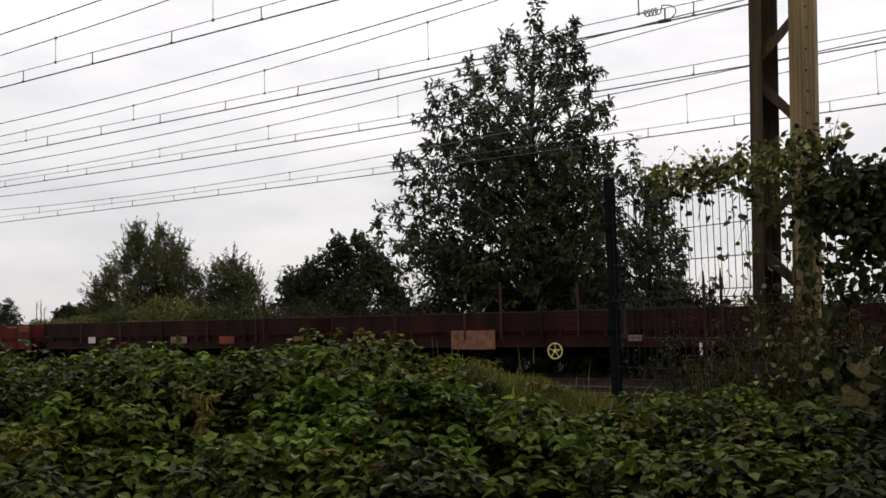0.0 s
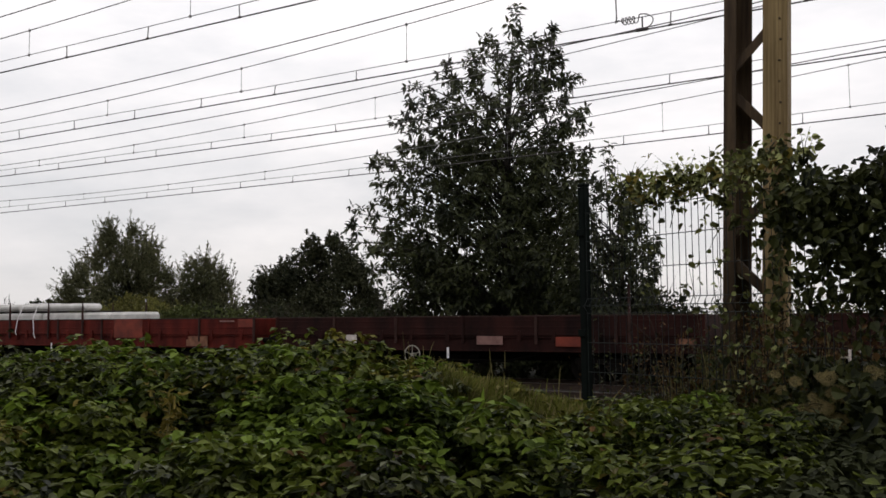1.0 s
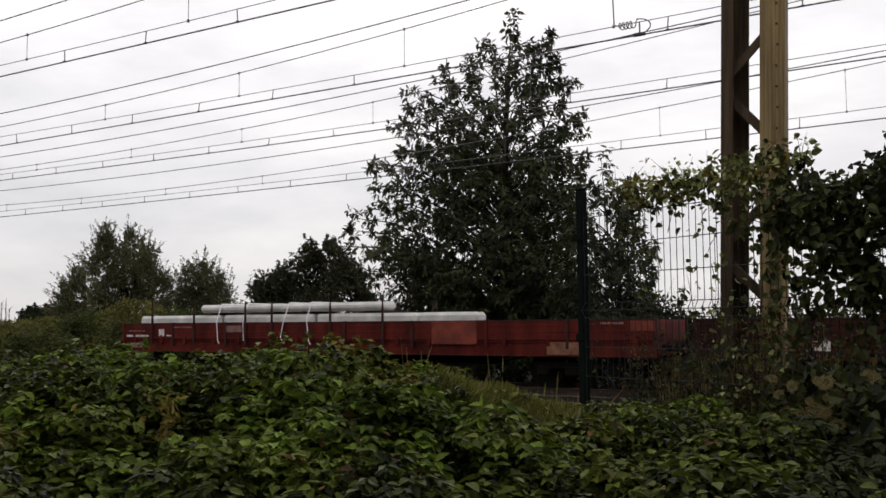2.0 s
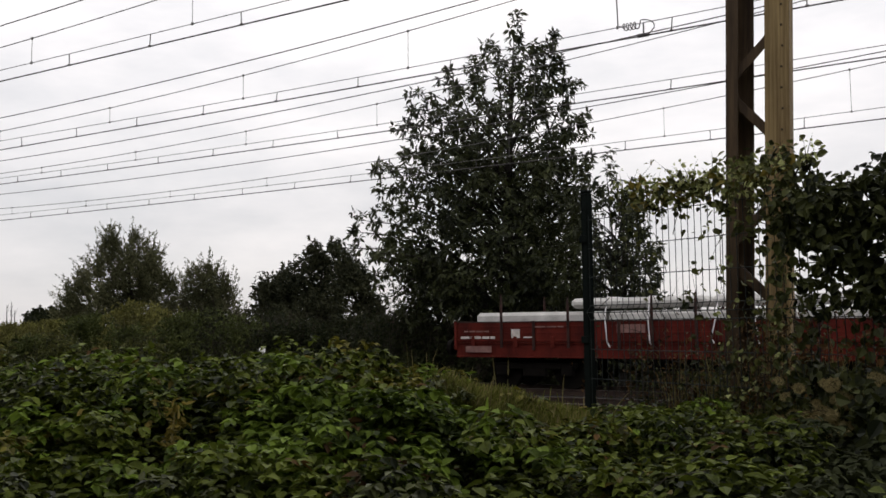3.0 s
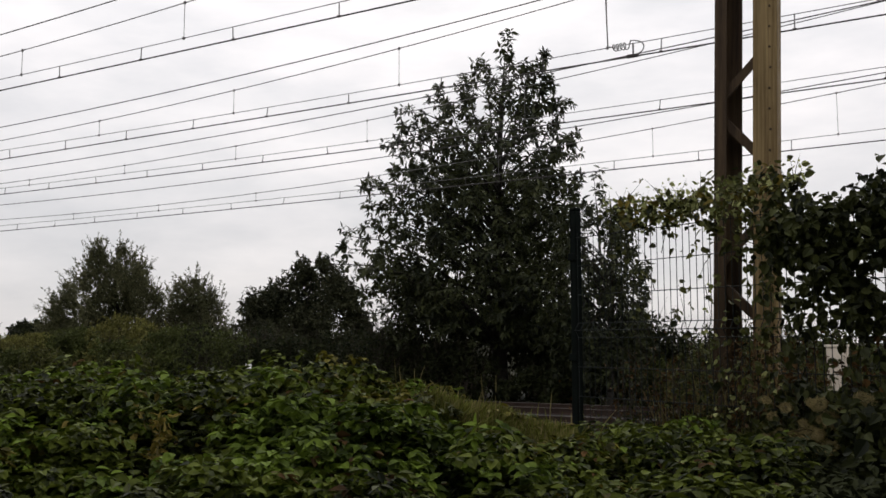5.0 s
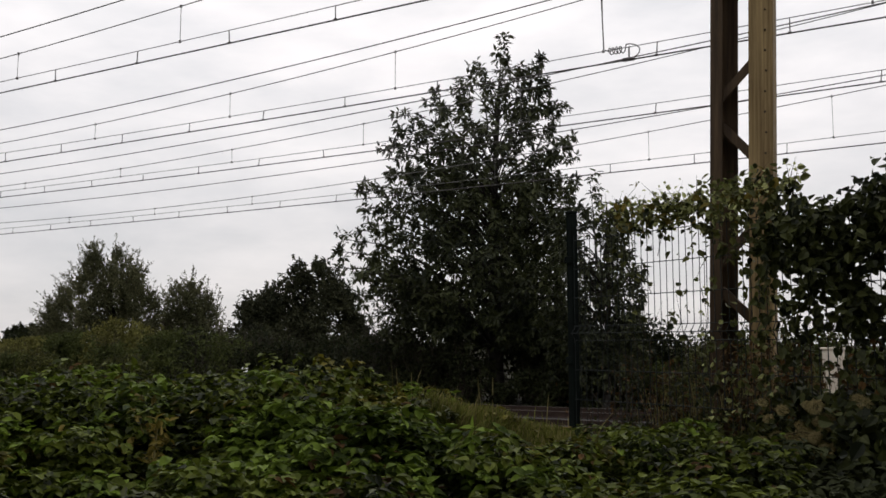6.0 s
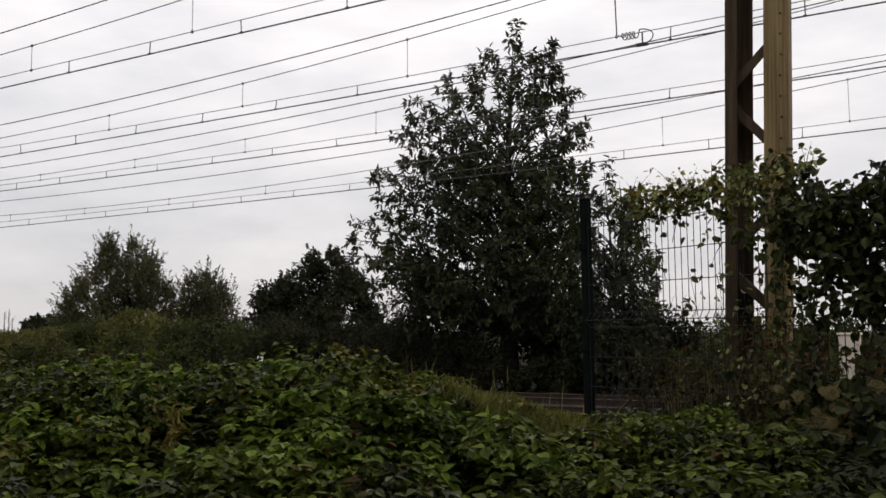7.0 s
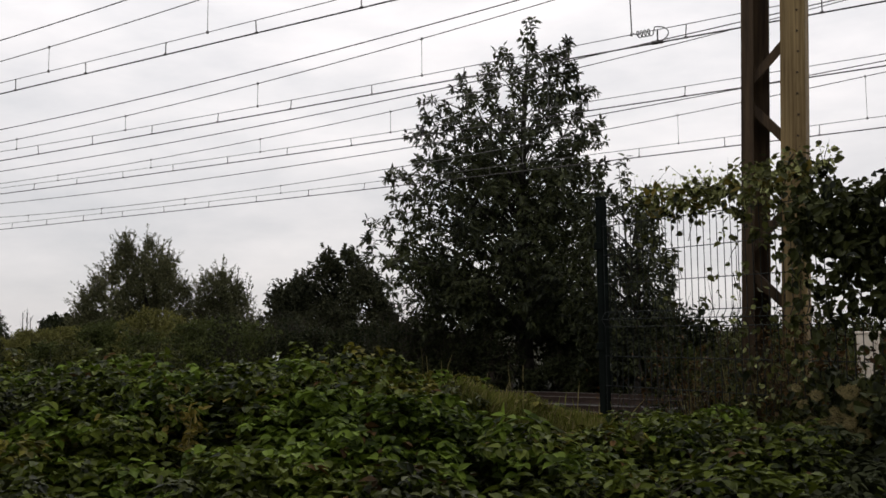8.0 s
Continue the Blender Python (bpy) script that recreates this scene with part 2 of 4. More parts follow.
def build_ground():
    xs = [-2600, -1200, -500, -250, -140] + list(np.arange(-90, 40.1, 2.0)) + [60, 90, 150, 400, 1200, 2600]
    ys = [-2600, -800, -200, -60, -25, -12] + list(np.arange(-6, 34.1, 0.8)) + [40, 50, 65, 90, 150, 400, 1200, 2600]
    verts = [(x, y, ground_z(x, y)) for y in ys for x in xs]
    nx = len(xs)
    faces = [(j * nx + i, j * nx + i + 1, (j + 1) * nx + i + 1, (j + 1) * nx + i) for j in range(len(ys) - 1) for i in range(nx - 1)]
    tagged(raw("ground", verts, faces, GRASSY), "rough overgrown ground with weeds and bare earth", "ground", kind="structure")


build_ground()
TRACKS = (11.3, 15.0, 18.5, 22.3)


def build_bed():
    """The ballast bed under the four tracks, shouldered at both edges."""
    section = [(8.9, -0.45), (9.7, -0.17)]
    for c in TRACKS:
        section += [(c - 1.25, -0.14), (c, -0.19), (c + 1.25, -0.14), (c + 1.85, -0.24)]
    section = section[:-1] + [(24.1, -0.2), (25.0, -0.5)]
    xs = np.arange(-120, 130.1, 2.5)
    verts = [(x, y, z + 0.03 * noise.noise((x * 0.7, y * 2.1, 0))) for x in xs for y, z in section]
    k = len(section)
    faces = [(i * k + j, (i + 1) * k + j, (i + 1) * k + j + 1, i * k + j + 1) for i in range(len(xs) - 1) for j in range(k - 1)]
    tagged(raw("ballast_bed", verts, faces, BALLAST), "grey brown crushed stone ballast under the tracks", "ballast", kind="structure")


build_bed()


def build_track(y):
    t = thing("railway_track", (0, y, 0), "rusty steel railway track with worn bright rail heads on ballast", "track", "railway tracks", "structure")
    for s in (-0.755, 0.755):
        bm = bmesh.new()
        box(bm, -120, 130, s - 0.07, s + 0.07, -0.155, -0.135)
        box(bm, -120, 130, s - 0.012, s + 0.012, -0.135, -0.04)
        box(bm, -120, 130, s - 0.036, s + 0.036, -0.04, -0.004, 0.006)
        r = part("rail", bm, RAIL_SIDE, t)
        bm = bmesh.new()
        box(bm, -120, 130, s - 0.027, s + 0.027, -0.003, 0.0)
        part("rail_head", bm, RAIL_HEAD, r, "bright worn running surface")
    return t


track_things = [build_track(y) for y in TRACKS]


# ---- overhead line ----
def curve_z(k, x):
    u = x / 10
    return k[0] * u * u + k[1] * u + k[2]


LINES = [
    # y, span of x, then feeder, carrier, auxiliary and contact wire as parabolas of x / 10
    (11.3, (-26.0, 14.0), (0.176, 0.84, 8.785), (0.246, 1.05, 8.48), (0.060, 0.215, 7.125), (0.014, 0.100, 6.828), -14.68, -15.82),
    (15.2, (-36.0, 16.0), (0.178, 0.890, 8.511), (0.246, 1.198, 8.492), (0.061, 0.234, 6.989), (0.014, 0.117, 6.712), -15.02, -13.79),
    (18.9, (-44.0, 18.0), (0.124, 0.686, 8.270), (0.190, 1.027, 8.277), (0.047, 0.200, 6.921), (0.035, 0.155, 6.685), -16.07, -17.03),
    (22.6, (-52.0, 22.0), (0.117, 0.629, 7.859), (0.178, 0.942, 7.642), (0.041, 0.226, 6.520), (0.025, 0.158, 6.249), -16.12, -15.08),
]


def build_line(y, span, feeder, carrier, aux, contact, drop0, main0):
    t = thing("overhead_line", (0, y, 0), "dark overhead traction wires with short droppers above a track", "overhead line", "overhead lines over the tracks")
    xs = np.arange(span[0], span[1] + 0.01, 1.0)
    for name, k, r, dy, mat in (("feeder_wire", feeder, 0.0125, 0, WIRE), ("carrier_wire", carrier, 0.0105, 0, WIRE_GREY),
                                ("auxiliary_wire", aux, 0.008, 0, WIRE_GREY), ("contact_wire", contact, 0.014, 0, WIRE)):
        bm = bmesh.new()
        rings = []
        for x in xs:
            rings.append([bm.verts.new((x, dy + r * math.cos(a), curve_z(k, x) + r * math.sin(a))) for a in (0, 1.57, 3.14, 4.71)])
        for a, b in zip(rings, rings[1:]):
            for i in range(4):
                bm.faces.new((a[i], a[(i + 1) % 4], b[(i + 1) % 4], b[i]))
        part(name, bm, mat, t)
    step = 2.19
    for i in range(-20, 21):
        x = drop0 + i * step
        if span[0] < x < span[1]:
            lean = random.uniform(-0.03, 0.03)
            bm = bmesh.new()
            rod(bm, (x, 0, curve_z(contact, x)), (x + lean, 0, curve_z(aux, x)), 0.010, seg=5)
            box(bm, x - 0.03, x + 0.03, -0.014, 0.014, curve_z(contact, x) - 0.012, curve_z(contact, x) + 0.022)
            part("short_dropper", bm, WIRE, t)
        x = main0 + i * step * 2
        if span[0] < x < span[1] and curve_z(carrier, x) - curve_z(aux, x) > 0.05:
            bm = bmesh.new()
            rod(bm, (x, 0, curve_z(aux, x)), (x, 0, curve_z(carrier, x)), 0.006, seg=5)
            for z in (curve_z(aux, x), curve_z(carrier, x)):
                box(bm, x - 0.018, x + 0.018, -0.014, 0.014, z - 0.025, z + 0.025)
            part("long_dropper", bm, WIRE_GREY, t)
    return t


line_things = [build_line(*row) for row in LINES]


def build_jumper():
    """The coiled current jumper on the second line."""
    t = line_things[1]
    aux, contact = LINES[1][4], LINES[1][5]
    x0 = -5.02
    bm = bmesh.new()
    pts = [Vector((x0 + 0.02, 0, curve_z(aux, x0) + 0.02))]
    for i in range(41):
        a = i / 40
        pts.append(Vector((x0 + 0.10 + 0.26 * a + 0.02 * math.cos(a * 25), -0.02 + 0.05 * math.cos(a * 25), curve_z(aux, x0 + 0.3) - 0.03 + 0.062 * math.sin(a * 25))))
    for i in range(13):
        a = i / 12 * math.pi
        pts.append(Vector((x0 + 0.42 + 0.24 * math.sin(a), -0.02, curve_z(aux, x0 + 0.5) + 0.05 - 0.14 * (1 - math.cos(a)))))
    for a, b in zip(pts, pts[1:]):
        rod(bm, a, b, 0.010, seg=5)
    part("jumper_coil", bm, WIRE, t, "coiled dark jumper cable")
    bm = bmesh.new()
    rod(bm, (x0, 0, curve_z(aux, x0) - 0.02), (x0 - 0.03, 0, curve_z(LINES[1][3], x0)), 0.012, seg=6)
    part("jumper_cable", bm, WIRE, t)
    bm = bmesh.new()
    xc = x0 + 0.46
    box(bm, xc - 0.12, xc + 0.10, -0.03, 0.03, curve_z(contact, xc) - 0.02, curve_z(contact, xc) + 0.04, 0.012)
    rod(bm, (xc, 0, curve_z(contact, xc)), (xc, 0, curve_z(aux, xc)), 0.014, seg=6)
    part("jumper_clamp", bm, WIRE, t)


build_jumper()


# ---- the lattice pole ----
def build_pole():
    t = thing("line_pole", pose(-1.237, 6.42, 0.2, 0, 1.9, 0), "rusty brown riveted steel lattice pole of two channels", "pole")
    top, d = 9.0, 0.16

    def channel(section, mat, label):
        """One rolled section drawn up the whole height."""
        bm = bmesh.new()
        low = [bm.verts.new((x, y, 0)) for x, y in section]
        high = [bm.verts.new((x, y, top)) for x, y in section]
        k = len(section)
        for i in range(k):
            bm.faces.new((low[i], low[(i + 1) % k], high[(i + 1) % k], high[i]))
        bm.faces.new(high)
        bm.faces.new(low[::-1])
        return part("channel", bm, mat, t, label)
    # one channel shows its web, the other its open side, coloured lit and shaded
    e = 0.012
    channel([(-0.212, 0), (-0.130, 0), (-0.130, e), (-0.200, e), (-0.200, d), (-0.052, d), (-0.052, d + e), (-0.212, d + e)], POLE_PAINT, "rusty channel seen on its open side, coloured dark as the shaded leg")
    right = channel([(0.050, 0), (0.212, 0), (0.212, d), (0.200, d), (0.200, e), (0.062, e), (0.062, d), (0.050, d)], POLE_LIT, "weathered channel with rivets, coloured tan as the lit leg")
    bm = bmesh.new()
    for i in range(60):
        z = 0.3 + i * 0.145
        x = 0.165 + random.uniform(-0.004, 0.004)
        if noise.noise((z, 3.1, 0.2)) > -0.25:
            bmesh.ops.create_cone(bm, cap_ends=True, segments=6, radius1=0.009, radius2=0.006, depth=0.012,
                                  matrix=Matrix.Translation((x, -0.017, z)) @ Matrix.Rotation(radians(90), 4, "X"))
    tagged(part("rivet_mass", bm, POLE_PAINT, right, "rusty rivet heads"), kind="stuff")
    for z0, z1 in ((3.38, 3.69), (3.20, 2.89), (2.21, 2.52), (2.03, 1.76), (1.04, 1.35), (4.55, 4.86), (4.37, 4.06), (0.86, 0.60)):
        bm = bmesh.new()
        a, b = Vector((-0.15, 0.03, z0 - 0.2)), Vector((0.13, 0.03, z1 - 0.2))
        m = Matrix.Translation((a + b) / 2) @ (b - a).to_track_quat("X", "Z").to_matrix().to_4x4()
        h = (b - a).length / 2
        box(bm, -h, h, -0.008, 0.008, -0.03, 0.03, 0.002, m)
        box(bm, -h, h, 0.008, 0.05, 0.024, 0.034, 0.0, m)
        part("lacing_bar", bm, POLE_PAINT, t)


build_pole()


# ---- the mesh fence ----
FENCE0, FDIR = Vector((-2.25, 6.0, 0)), Vector((0.913, -0.408, 0))
FANG = math.atan2(FDIR.y, FDIR.x)


def fence_place(s, z=0.0):
    p = FENCE0 + FDIR * s
    return pose(p.x, p.y, z, 0, 0, math.degrees(FANG))


def build_fence():
    t = thing("mesh_fence", fence_place(0, 0.52), "dark green welded wire mesh fence with folded ridges", "fence")
    for s in (0.0, 2.55):
        bm = bmesh.new()
        box(bm, s - 0.03, s + 0.03, -0.02, 0.04, -0.35, 2.05, 0.006)
        p = part("fence_post", bm, FENCE_GREEN, t)
        bm = bmesh.new()
        box(bm, s - 0.033, s + 0.033, -0.023, 0.043, 2.05, 2.075, 0.008)
        part("post_cap", bm, FENCE_GREEN, p)
        for z in (0.35, 1.0, 1.7):
            bm = bmesh.new()
            box(bm, s - 0.036, s + 0.036, -0.034, -0.02, z, z + 0.05, 0.003)
            part("clip", bm, FENCE_GREEN, p)
    rows, z = [], 0.06
    folds = (0.36, 1.21)
    for f in folds:
        rows += [(f - 0.05, 0.0), (f, -0.035), (f + 0.05, 0.0)]
    rows += [(z, 0.0) for z in (0.06, 0.56, 0.76, 0.96, 1.455, 1.655, 1.855)]
    for s0 in (0.05, 2.60):
        panel = new("panel")
        panel.parent = t
        for z, y in rows:
            bm = bmesh.new()
            rod(bm, (s0, y - 0.03, z), (s0 + 2.45, y - 0.03, z), 0.0028, seg=4)
            part("horizontal_wire", bm, FENCE_WIRE, panel)
        pts = [(0.03, 0)]
        for f in folds:
            pts += [(f - 0.05, 0), (f, -0.035), (f + 0.05, 0)]
        pts += [(1.885, 0)]
        bm = bmesh.new()
        for (za, ya), (zb, yb) in zip(pts, pts[1:]):
            rod(bm, (0, ya - 0.035, za), (0, yb - 0.035, zb), 0.0032, seg=4)
        first = part("vertical_wire", bm, FENCE_WIRE, panel)
        first.matrix_basis = Matrix.Translation((s0 + 0.012, 0, 0))
        for i in range(1, 49):
            shared("vertical_wire", first, panel, Matrix.Translation((s0 + 0.012 + i * 0.05, 0, 0)))
    return t


build_fence()


# ---- the goods train ----
SPEED = 12.34
SIDE = 1.32
moving = []


def plate(parent, x0, x1, z0, z1, mat, name="placard", label="", y=-SIDE - 0.034):
    bm = bmesh.new()
    box(bm, x0, x1, y - 0.006, y, z0, z1, 0.003)
    return part(name, bm, mat, parent, label)


def text_bars(parent, x0, z, widths, mat, h=0.035):
    bm = bmesh.new()
    x = x0
    for w in widths:
        box(bm, x, x + w, -SIDE - 0.042, -SIDE - 0.030, z, z + h)
        x += w + 0.04
    part("marking", bm, mat, parent, "faded pale stencilled marking")


def bogie(parent, x):
    for s in (-1, 1):
        bm = bmesh.new()
        y = s * 1.0
        box(bm, x - 1.15, x + 1.15, y - 0.06, y + 0.06, 0.50, 0.66, 0.02)
        box(bm, x - 0.32, x + 0.32, y - 0.08, y + 0.08, 0.32, 0.56, 0.03)
        for a in (-0.9, 0.9):
            box(bm, x + a - 0.16, x + a + 0.16, y - 0.11, y + 0.09, 0.34, 0.60, 0.03)
        for a in (-0.18, 0, 0.18):
            rod(bm, (x + a, y - 0.1 * s, 0.36), (x + a, y - 0.1 * s, 0.58), 0.06, seg=8)
        part("bogie_frame", bm, UNDER, parent)
    for a in (-0.9, 0.9):
        bm = bmesh.new()
        rod(bm, (x + a, -0.95, 0.46), (x + a, 0.95, 0.46), 0.075, seg=10)
        axle = part("axle", bm, UNDER, parent)
        for s in (-1, 1):
            bm = bmesh.new()
            rod(bm, (x + a, s * 0.69, 0.46), (x + a, s * 0.82, 0.46), 0.455, seg=28)
            rod(bm, (x + a, s * 0.68, 0.46), (x + a, s * 0.71, 0.46), 0.485, seg=28)
            rod(bm, (x + a, s * 0.81, 0.46), (x + a, s * 0.85, 0.46), 0.15, seg=14)
            part("wheel", bm, UNDER, axle)


def hand_wheel(parent, x, z, mat, label, r=0.25):
    bm = bmesh.new()
    y = -SIDE - 0.10
    for i in range(24):
        a, b = i / 24 * math.tau, (i + 1) / 24 * math.tau
        rod(bm, (x + r * math.cos(a), y, z + r * math.sin(a)), (x + r * math.cos(b), y, z + r * math.sin(b)), 0.017, seg=6)
    for i in range(5):
        a = 0.3 + i / 5 * math.tau
        rod(bm, (x, y, z), (x + r * math.cos(a), y, z + r * math.sin(a)), 0.012, seg=5)
    rod(bm, (x, y - 0.02, z), (x, y + 0.16, z), 0.045, seg=8)
    part("brake_wheel", bm, mat, parent, label)


def wagon(x0, x1, red, label, stakes=(), ribs_step=2.12, top=1.72):
    """A low-sided bogie wagon between the buffers at x0 and x1, its origin at its rear end on the rails."""
    w = thing("goods_wagon", (x0, TRACKS[3], 0), label, "wagon", "wagons of the goods train")
    n = x1 - x0
    body = WAGON_RED if red else WAGON_BROWN
    a, b = 0.45, n - 0.45
    bm = bmesh.new()
    box(bm, a, b, -SIDE + 0.03, -SIDE + 0.10, 0.82, 1.18, 0.01)
    box(bm, a, b, -SIDE - 0.015, -SIDE + 0.05, 1.155, 1.185, 0.004)
    box(bm, a, b, -SIDE + 0.0, -SIDE + 0.06, 0.805, 0.835, 0.004)
    box(bm, a, b, SIDE - 0.10, SIDE - 0.03, 0.92, 1.18, 0.01)
    box(bm, a, a + 0.1, -SIDE + 0.04, SIDE - 0.04, 0.85, 1.18, 0.01)
    box(bm, b - 0.1, b, -SIDE + 0.04, SIDE - 0.04, 0.85, 1.18, 0.01)
    part("sole_frame", bm, body, w)
    bm = bmesh.new()
    for y in (-0.35, 0.35):
        box(bm, a, b, y - 0.09, y + 0.09, 0.78, 1.16)
    mid = n / 2
    box(bm, mid - n * 0.22, mid + n * 0.22, -0.42, 0.42, 0.55, 0.80, 0.02)
    for y in (-0.95, 0.95):
        rod(bm, (3.9, y, 0.93), (5.6, y, 0.55), 0.03, seg=6)
        rod(bm, (5.6, y, 0.55), (n - 5.6, y, 0.55), 0.03, seg=6)
        rod(bm, (n - 5.6, y, 0.55), (n - 3.9, y, 0.93), 0.03, seg=6)
    part("underframe", bm, UNDER, w)
    bm = bmesh.new()
    rod(bm, (mid - 0.9, -0.7, 0.66), (mid + 0.2, -0.7, 0.66), 0.19, seg=14)
    part("air_tank", bm, UNDER, w)
    bm = bmesh.new()
    box(bm, a, b, -SIDE + 0.06, SIDE - 0.06, 1.186, 1.24)
    part("floor", bm, UNDER, w, "dark worn plank floor")
    # drop sides, one panel between every two ribs
    count = max(3, round((b - a) / ribs_step))
    step = (b - a) / count
    for s in (-1, 1):
        for i in range(count):
            p0, p1 = a + i * step + 0.03, a + (i + 1) * step - 0.03
            yy = s * SIDE
            bm = bmesh.new()
            box(bm, p0, p1, yy - 0.02, yy + 0.02, 1.20, top - 0.03, 0.006)
            for z in (1.22, 1.40, 1.56):
                box(bm, p0 + 0.02, p1 - 0.02, yy + s * 0.018 - 0.012, yy + s * 0.018 + 0.012, z, z + 0.045, 0.004)
            pan = part("side_panel", bm, body, w)
            bm = bmesh.new()
            box(bm, p0, p1, yy - 0.035, yy + 0.035, top - 0.03, top, 0.008)
            part("top_rail", bm, WAGON_CAP, pan, "worn brown top rail")
            for q in (0.22, 0.78):
                bm = bmesh.new()
                hx = p0 + (p1 - p0) * q
                box(bm, hx - 0.05, hx + 0.05, yy + s * 0.03 - 0.02, yy + s * 0.03 + 0.02, 1.06, 1.34, 0.006)
                part("hinge", bm, body, pan)
        for i in range(count + 1):
            px = a + i * step
            bm = bmesh.new()
            box(bm, px - 0.035, px + 0.035, s * (SIDE + 0.035) - 0.03, s * (SIDE + 0.035) + 0.03, 1.0, top + 0.01, 0.008)
            part("rib", bm, WAGON_CAP if i % 3 else body, w)
    for x in (a + 0.02, b - 0.02):
        bm = bmesh.new()
        box(bm, x - 0.025, x + 0.025, -SIDE + 0.03, SIDE - 0.03, 1.19, top - 0.02, 0.006)
        part("end_wall", bm, body, w)
    for x, h in stakes:
        for s in ((-1, 1) if red and x < 12 else (-1,)):
            bm = bmesh.new()
            box(bm, x - 0.03, x + 0.03, s * (SIDE + 0.075) - 0.03, s * (SIDE + 0.075) + 0.03, 1.05, h - 0.25, 0.01)
            rod(bm, (x, s * (SIDE + 0.075), h - 0.26), (x, s * (SIDE + 0.075), h), 0.035, 0.014, 6)
            part("stake", bm, WAGON_CAP, w, "rusty steel side stake")
    for x, s in ((0.45, -1), (n - 0.45, 1)):
        for y in (-0.875, 0.875):
            bm = bmesh.new()
            rod(bm, (x, y, 1.04), (x + s * 0.32, y, 1.04), 0.08, seg=10)
            rod(bm, (x + s * 0.32, y, 1.04), (x + s * 0.44, y, 1.04), 0.20, 0.21, seg=16)
            part("buffer", bm, UNDER, w)
        bm = bmesh.new()
        rod(bm, (x, 0, 1.0), (x + s * 0.44, 0, 0.95), 0.06, seg=8)
        part("coupling", bm, UNDER, w)
    bogie(w, 2.55)
    bogie(w, n - 2.55)
    moving.append((w, (x0, TRACKS[3], 0)))
    return w


REAR, J1, J2, FRONT = -49.02, -30.30, -16.92, 1.76
w_rear = wagon(REAR, J1, True, "brick red low-sided bogie wagon loaded with concrete beams",
               [(1.80, 2.42), (3.62, 2.30), (5.72, 2.36), (6.75, 2.36), (8.88, 2.34), (10.66, 2.34)])
w_mid = wagon(J1, J2, False, "empty rust brown low-sided wagon with a cream brake wheel", [(11.2, 2.45)])
w_front = wagon(J2, FRONT, False, "empty dark rust brown low-sided wagon with a yellow brake wheel", [(6.0, 2.5), (8.15, 2.40), (11.27, 2.55), (11.66, 2.6)])

# markings and plates
plate(w_rear, 2.06, 2.30, 1.30, 1.52, PLACARD, label="small white square plate")
plate(w_rear, 0.75, 1.5, 0.93, 1.09, PINK_PLATE, label="faded pale plate", y=-SIDE - 0.05)
text_bars(w_rear, 0.6, 1.28, (0.25, 0.3, 0.2, 0.12), PLACARD, 0.06)
text_bars(w_rear, 0.7, 1.45, (0.12, 0.16, 0.2, 0.12), PINK_PLATE)
text_bars(w_rear, 2.7, 1.56, (0.3, 0.25, 0.15), PINK_PLATE)
text_bars(w_rear, 2.4, 1.30, (0.25,), PLACARD)
plate(w_rear, 4.85, 5.55, 1.42, 1.62, PINK_PLATE, label="faded pinkish plate")
plate(w_rear, 12.2, 13.55, 1.10, 1.70, ORANGE, "repainted_panel", "bright orange red repainted panel", y=-SIDE - 0.045)
plate(w_rear, 17.65, 18.27, 1.44, 1.68, ORANGE, "repainted_panel", "orange red patch", y=-SIDE - 0.045)
text_bars(w_rear, 16.9, 1.60, (0.25, 0.3), PINK_PLATE, 0.05)
plate(w_rear, 15.5, 16.4, 0.85, 1.16, RUST_PLATE, "rusty_plate", "rusty pale plate", y=-SIDE - 0.03)
plate(w_mid, 2.95, 3.32, 1.00, 1.22, PLACARD, label="white data plate", y=-SIDE - 0.05)
plate(w_mid, 7.1, 7.85, 0.98, 1.2, PINK_PLATE, "faded_plate", "faded pinkish plate", y=-SIDE - 0.05)
plate(w_mid, 9.3, 9.95, 0.95, 1.19, ORANGE, "repainted_panel", "orange patch", y=-SIDE - 0.05)
plate(w_front, 2.55, 2.80, 0.68, 0.95, PLACARD, label="white data plate", y=-SIDE - 0.05)
plate(w_front, 4.47, 5.80, 0.76, 1.26, RUST_PLATE, "rusty_plate", "rusty cream plate", y=-SIDE - 0.05)
plate(w_mid, 12.35, 12.75, 1.02, 1.16, RUST_PLATE, "rusty_plate", "rusty orange plate", y=-SIDE - 0.05)
plate(w_front, 9.4, 9.75, 0.95, 1.10, PINK_PLATE, label="faded pale plate", y=-SIDE - 0.05)
hand_wheel(w_mid, -25.13 - J1, 0.70, CREAM, "cream spoked brake wheel", 0.24)
hand_wheel(w_front, -9.41 - J2, 0.72, YELLOW, "yellow spoked brake wheel", 0.19)
for w, x in ((w_rear, 9.0), (w_mid, 6.2), (w_front, 11.1)):
    plate(w, x, x + 0.07, 0.62, 0.90, STRAP, "lever", "white painted lever")


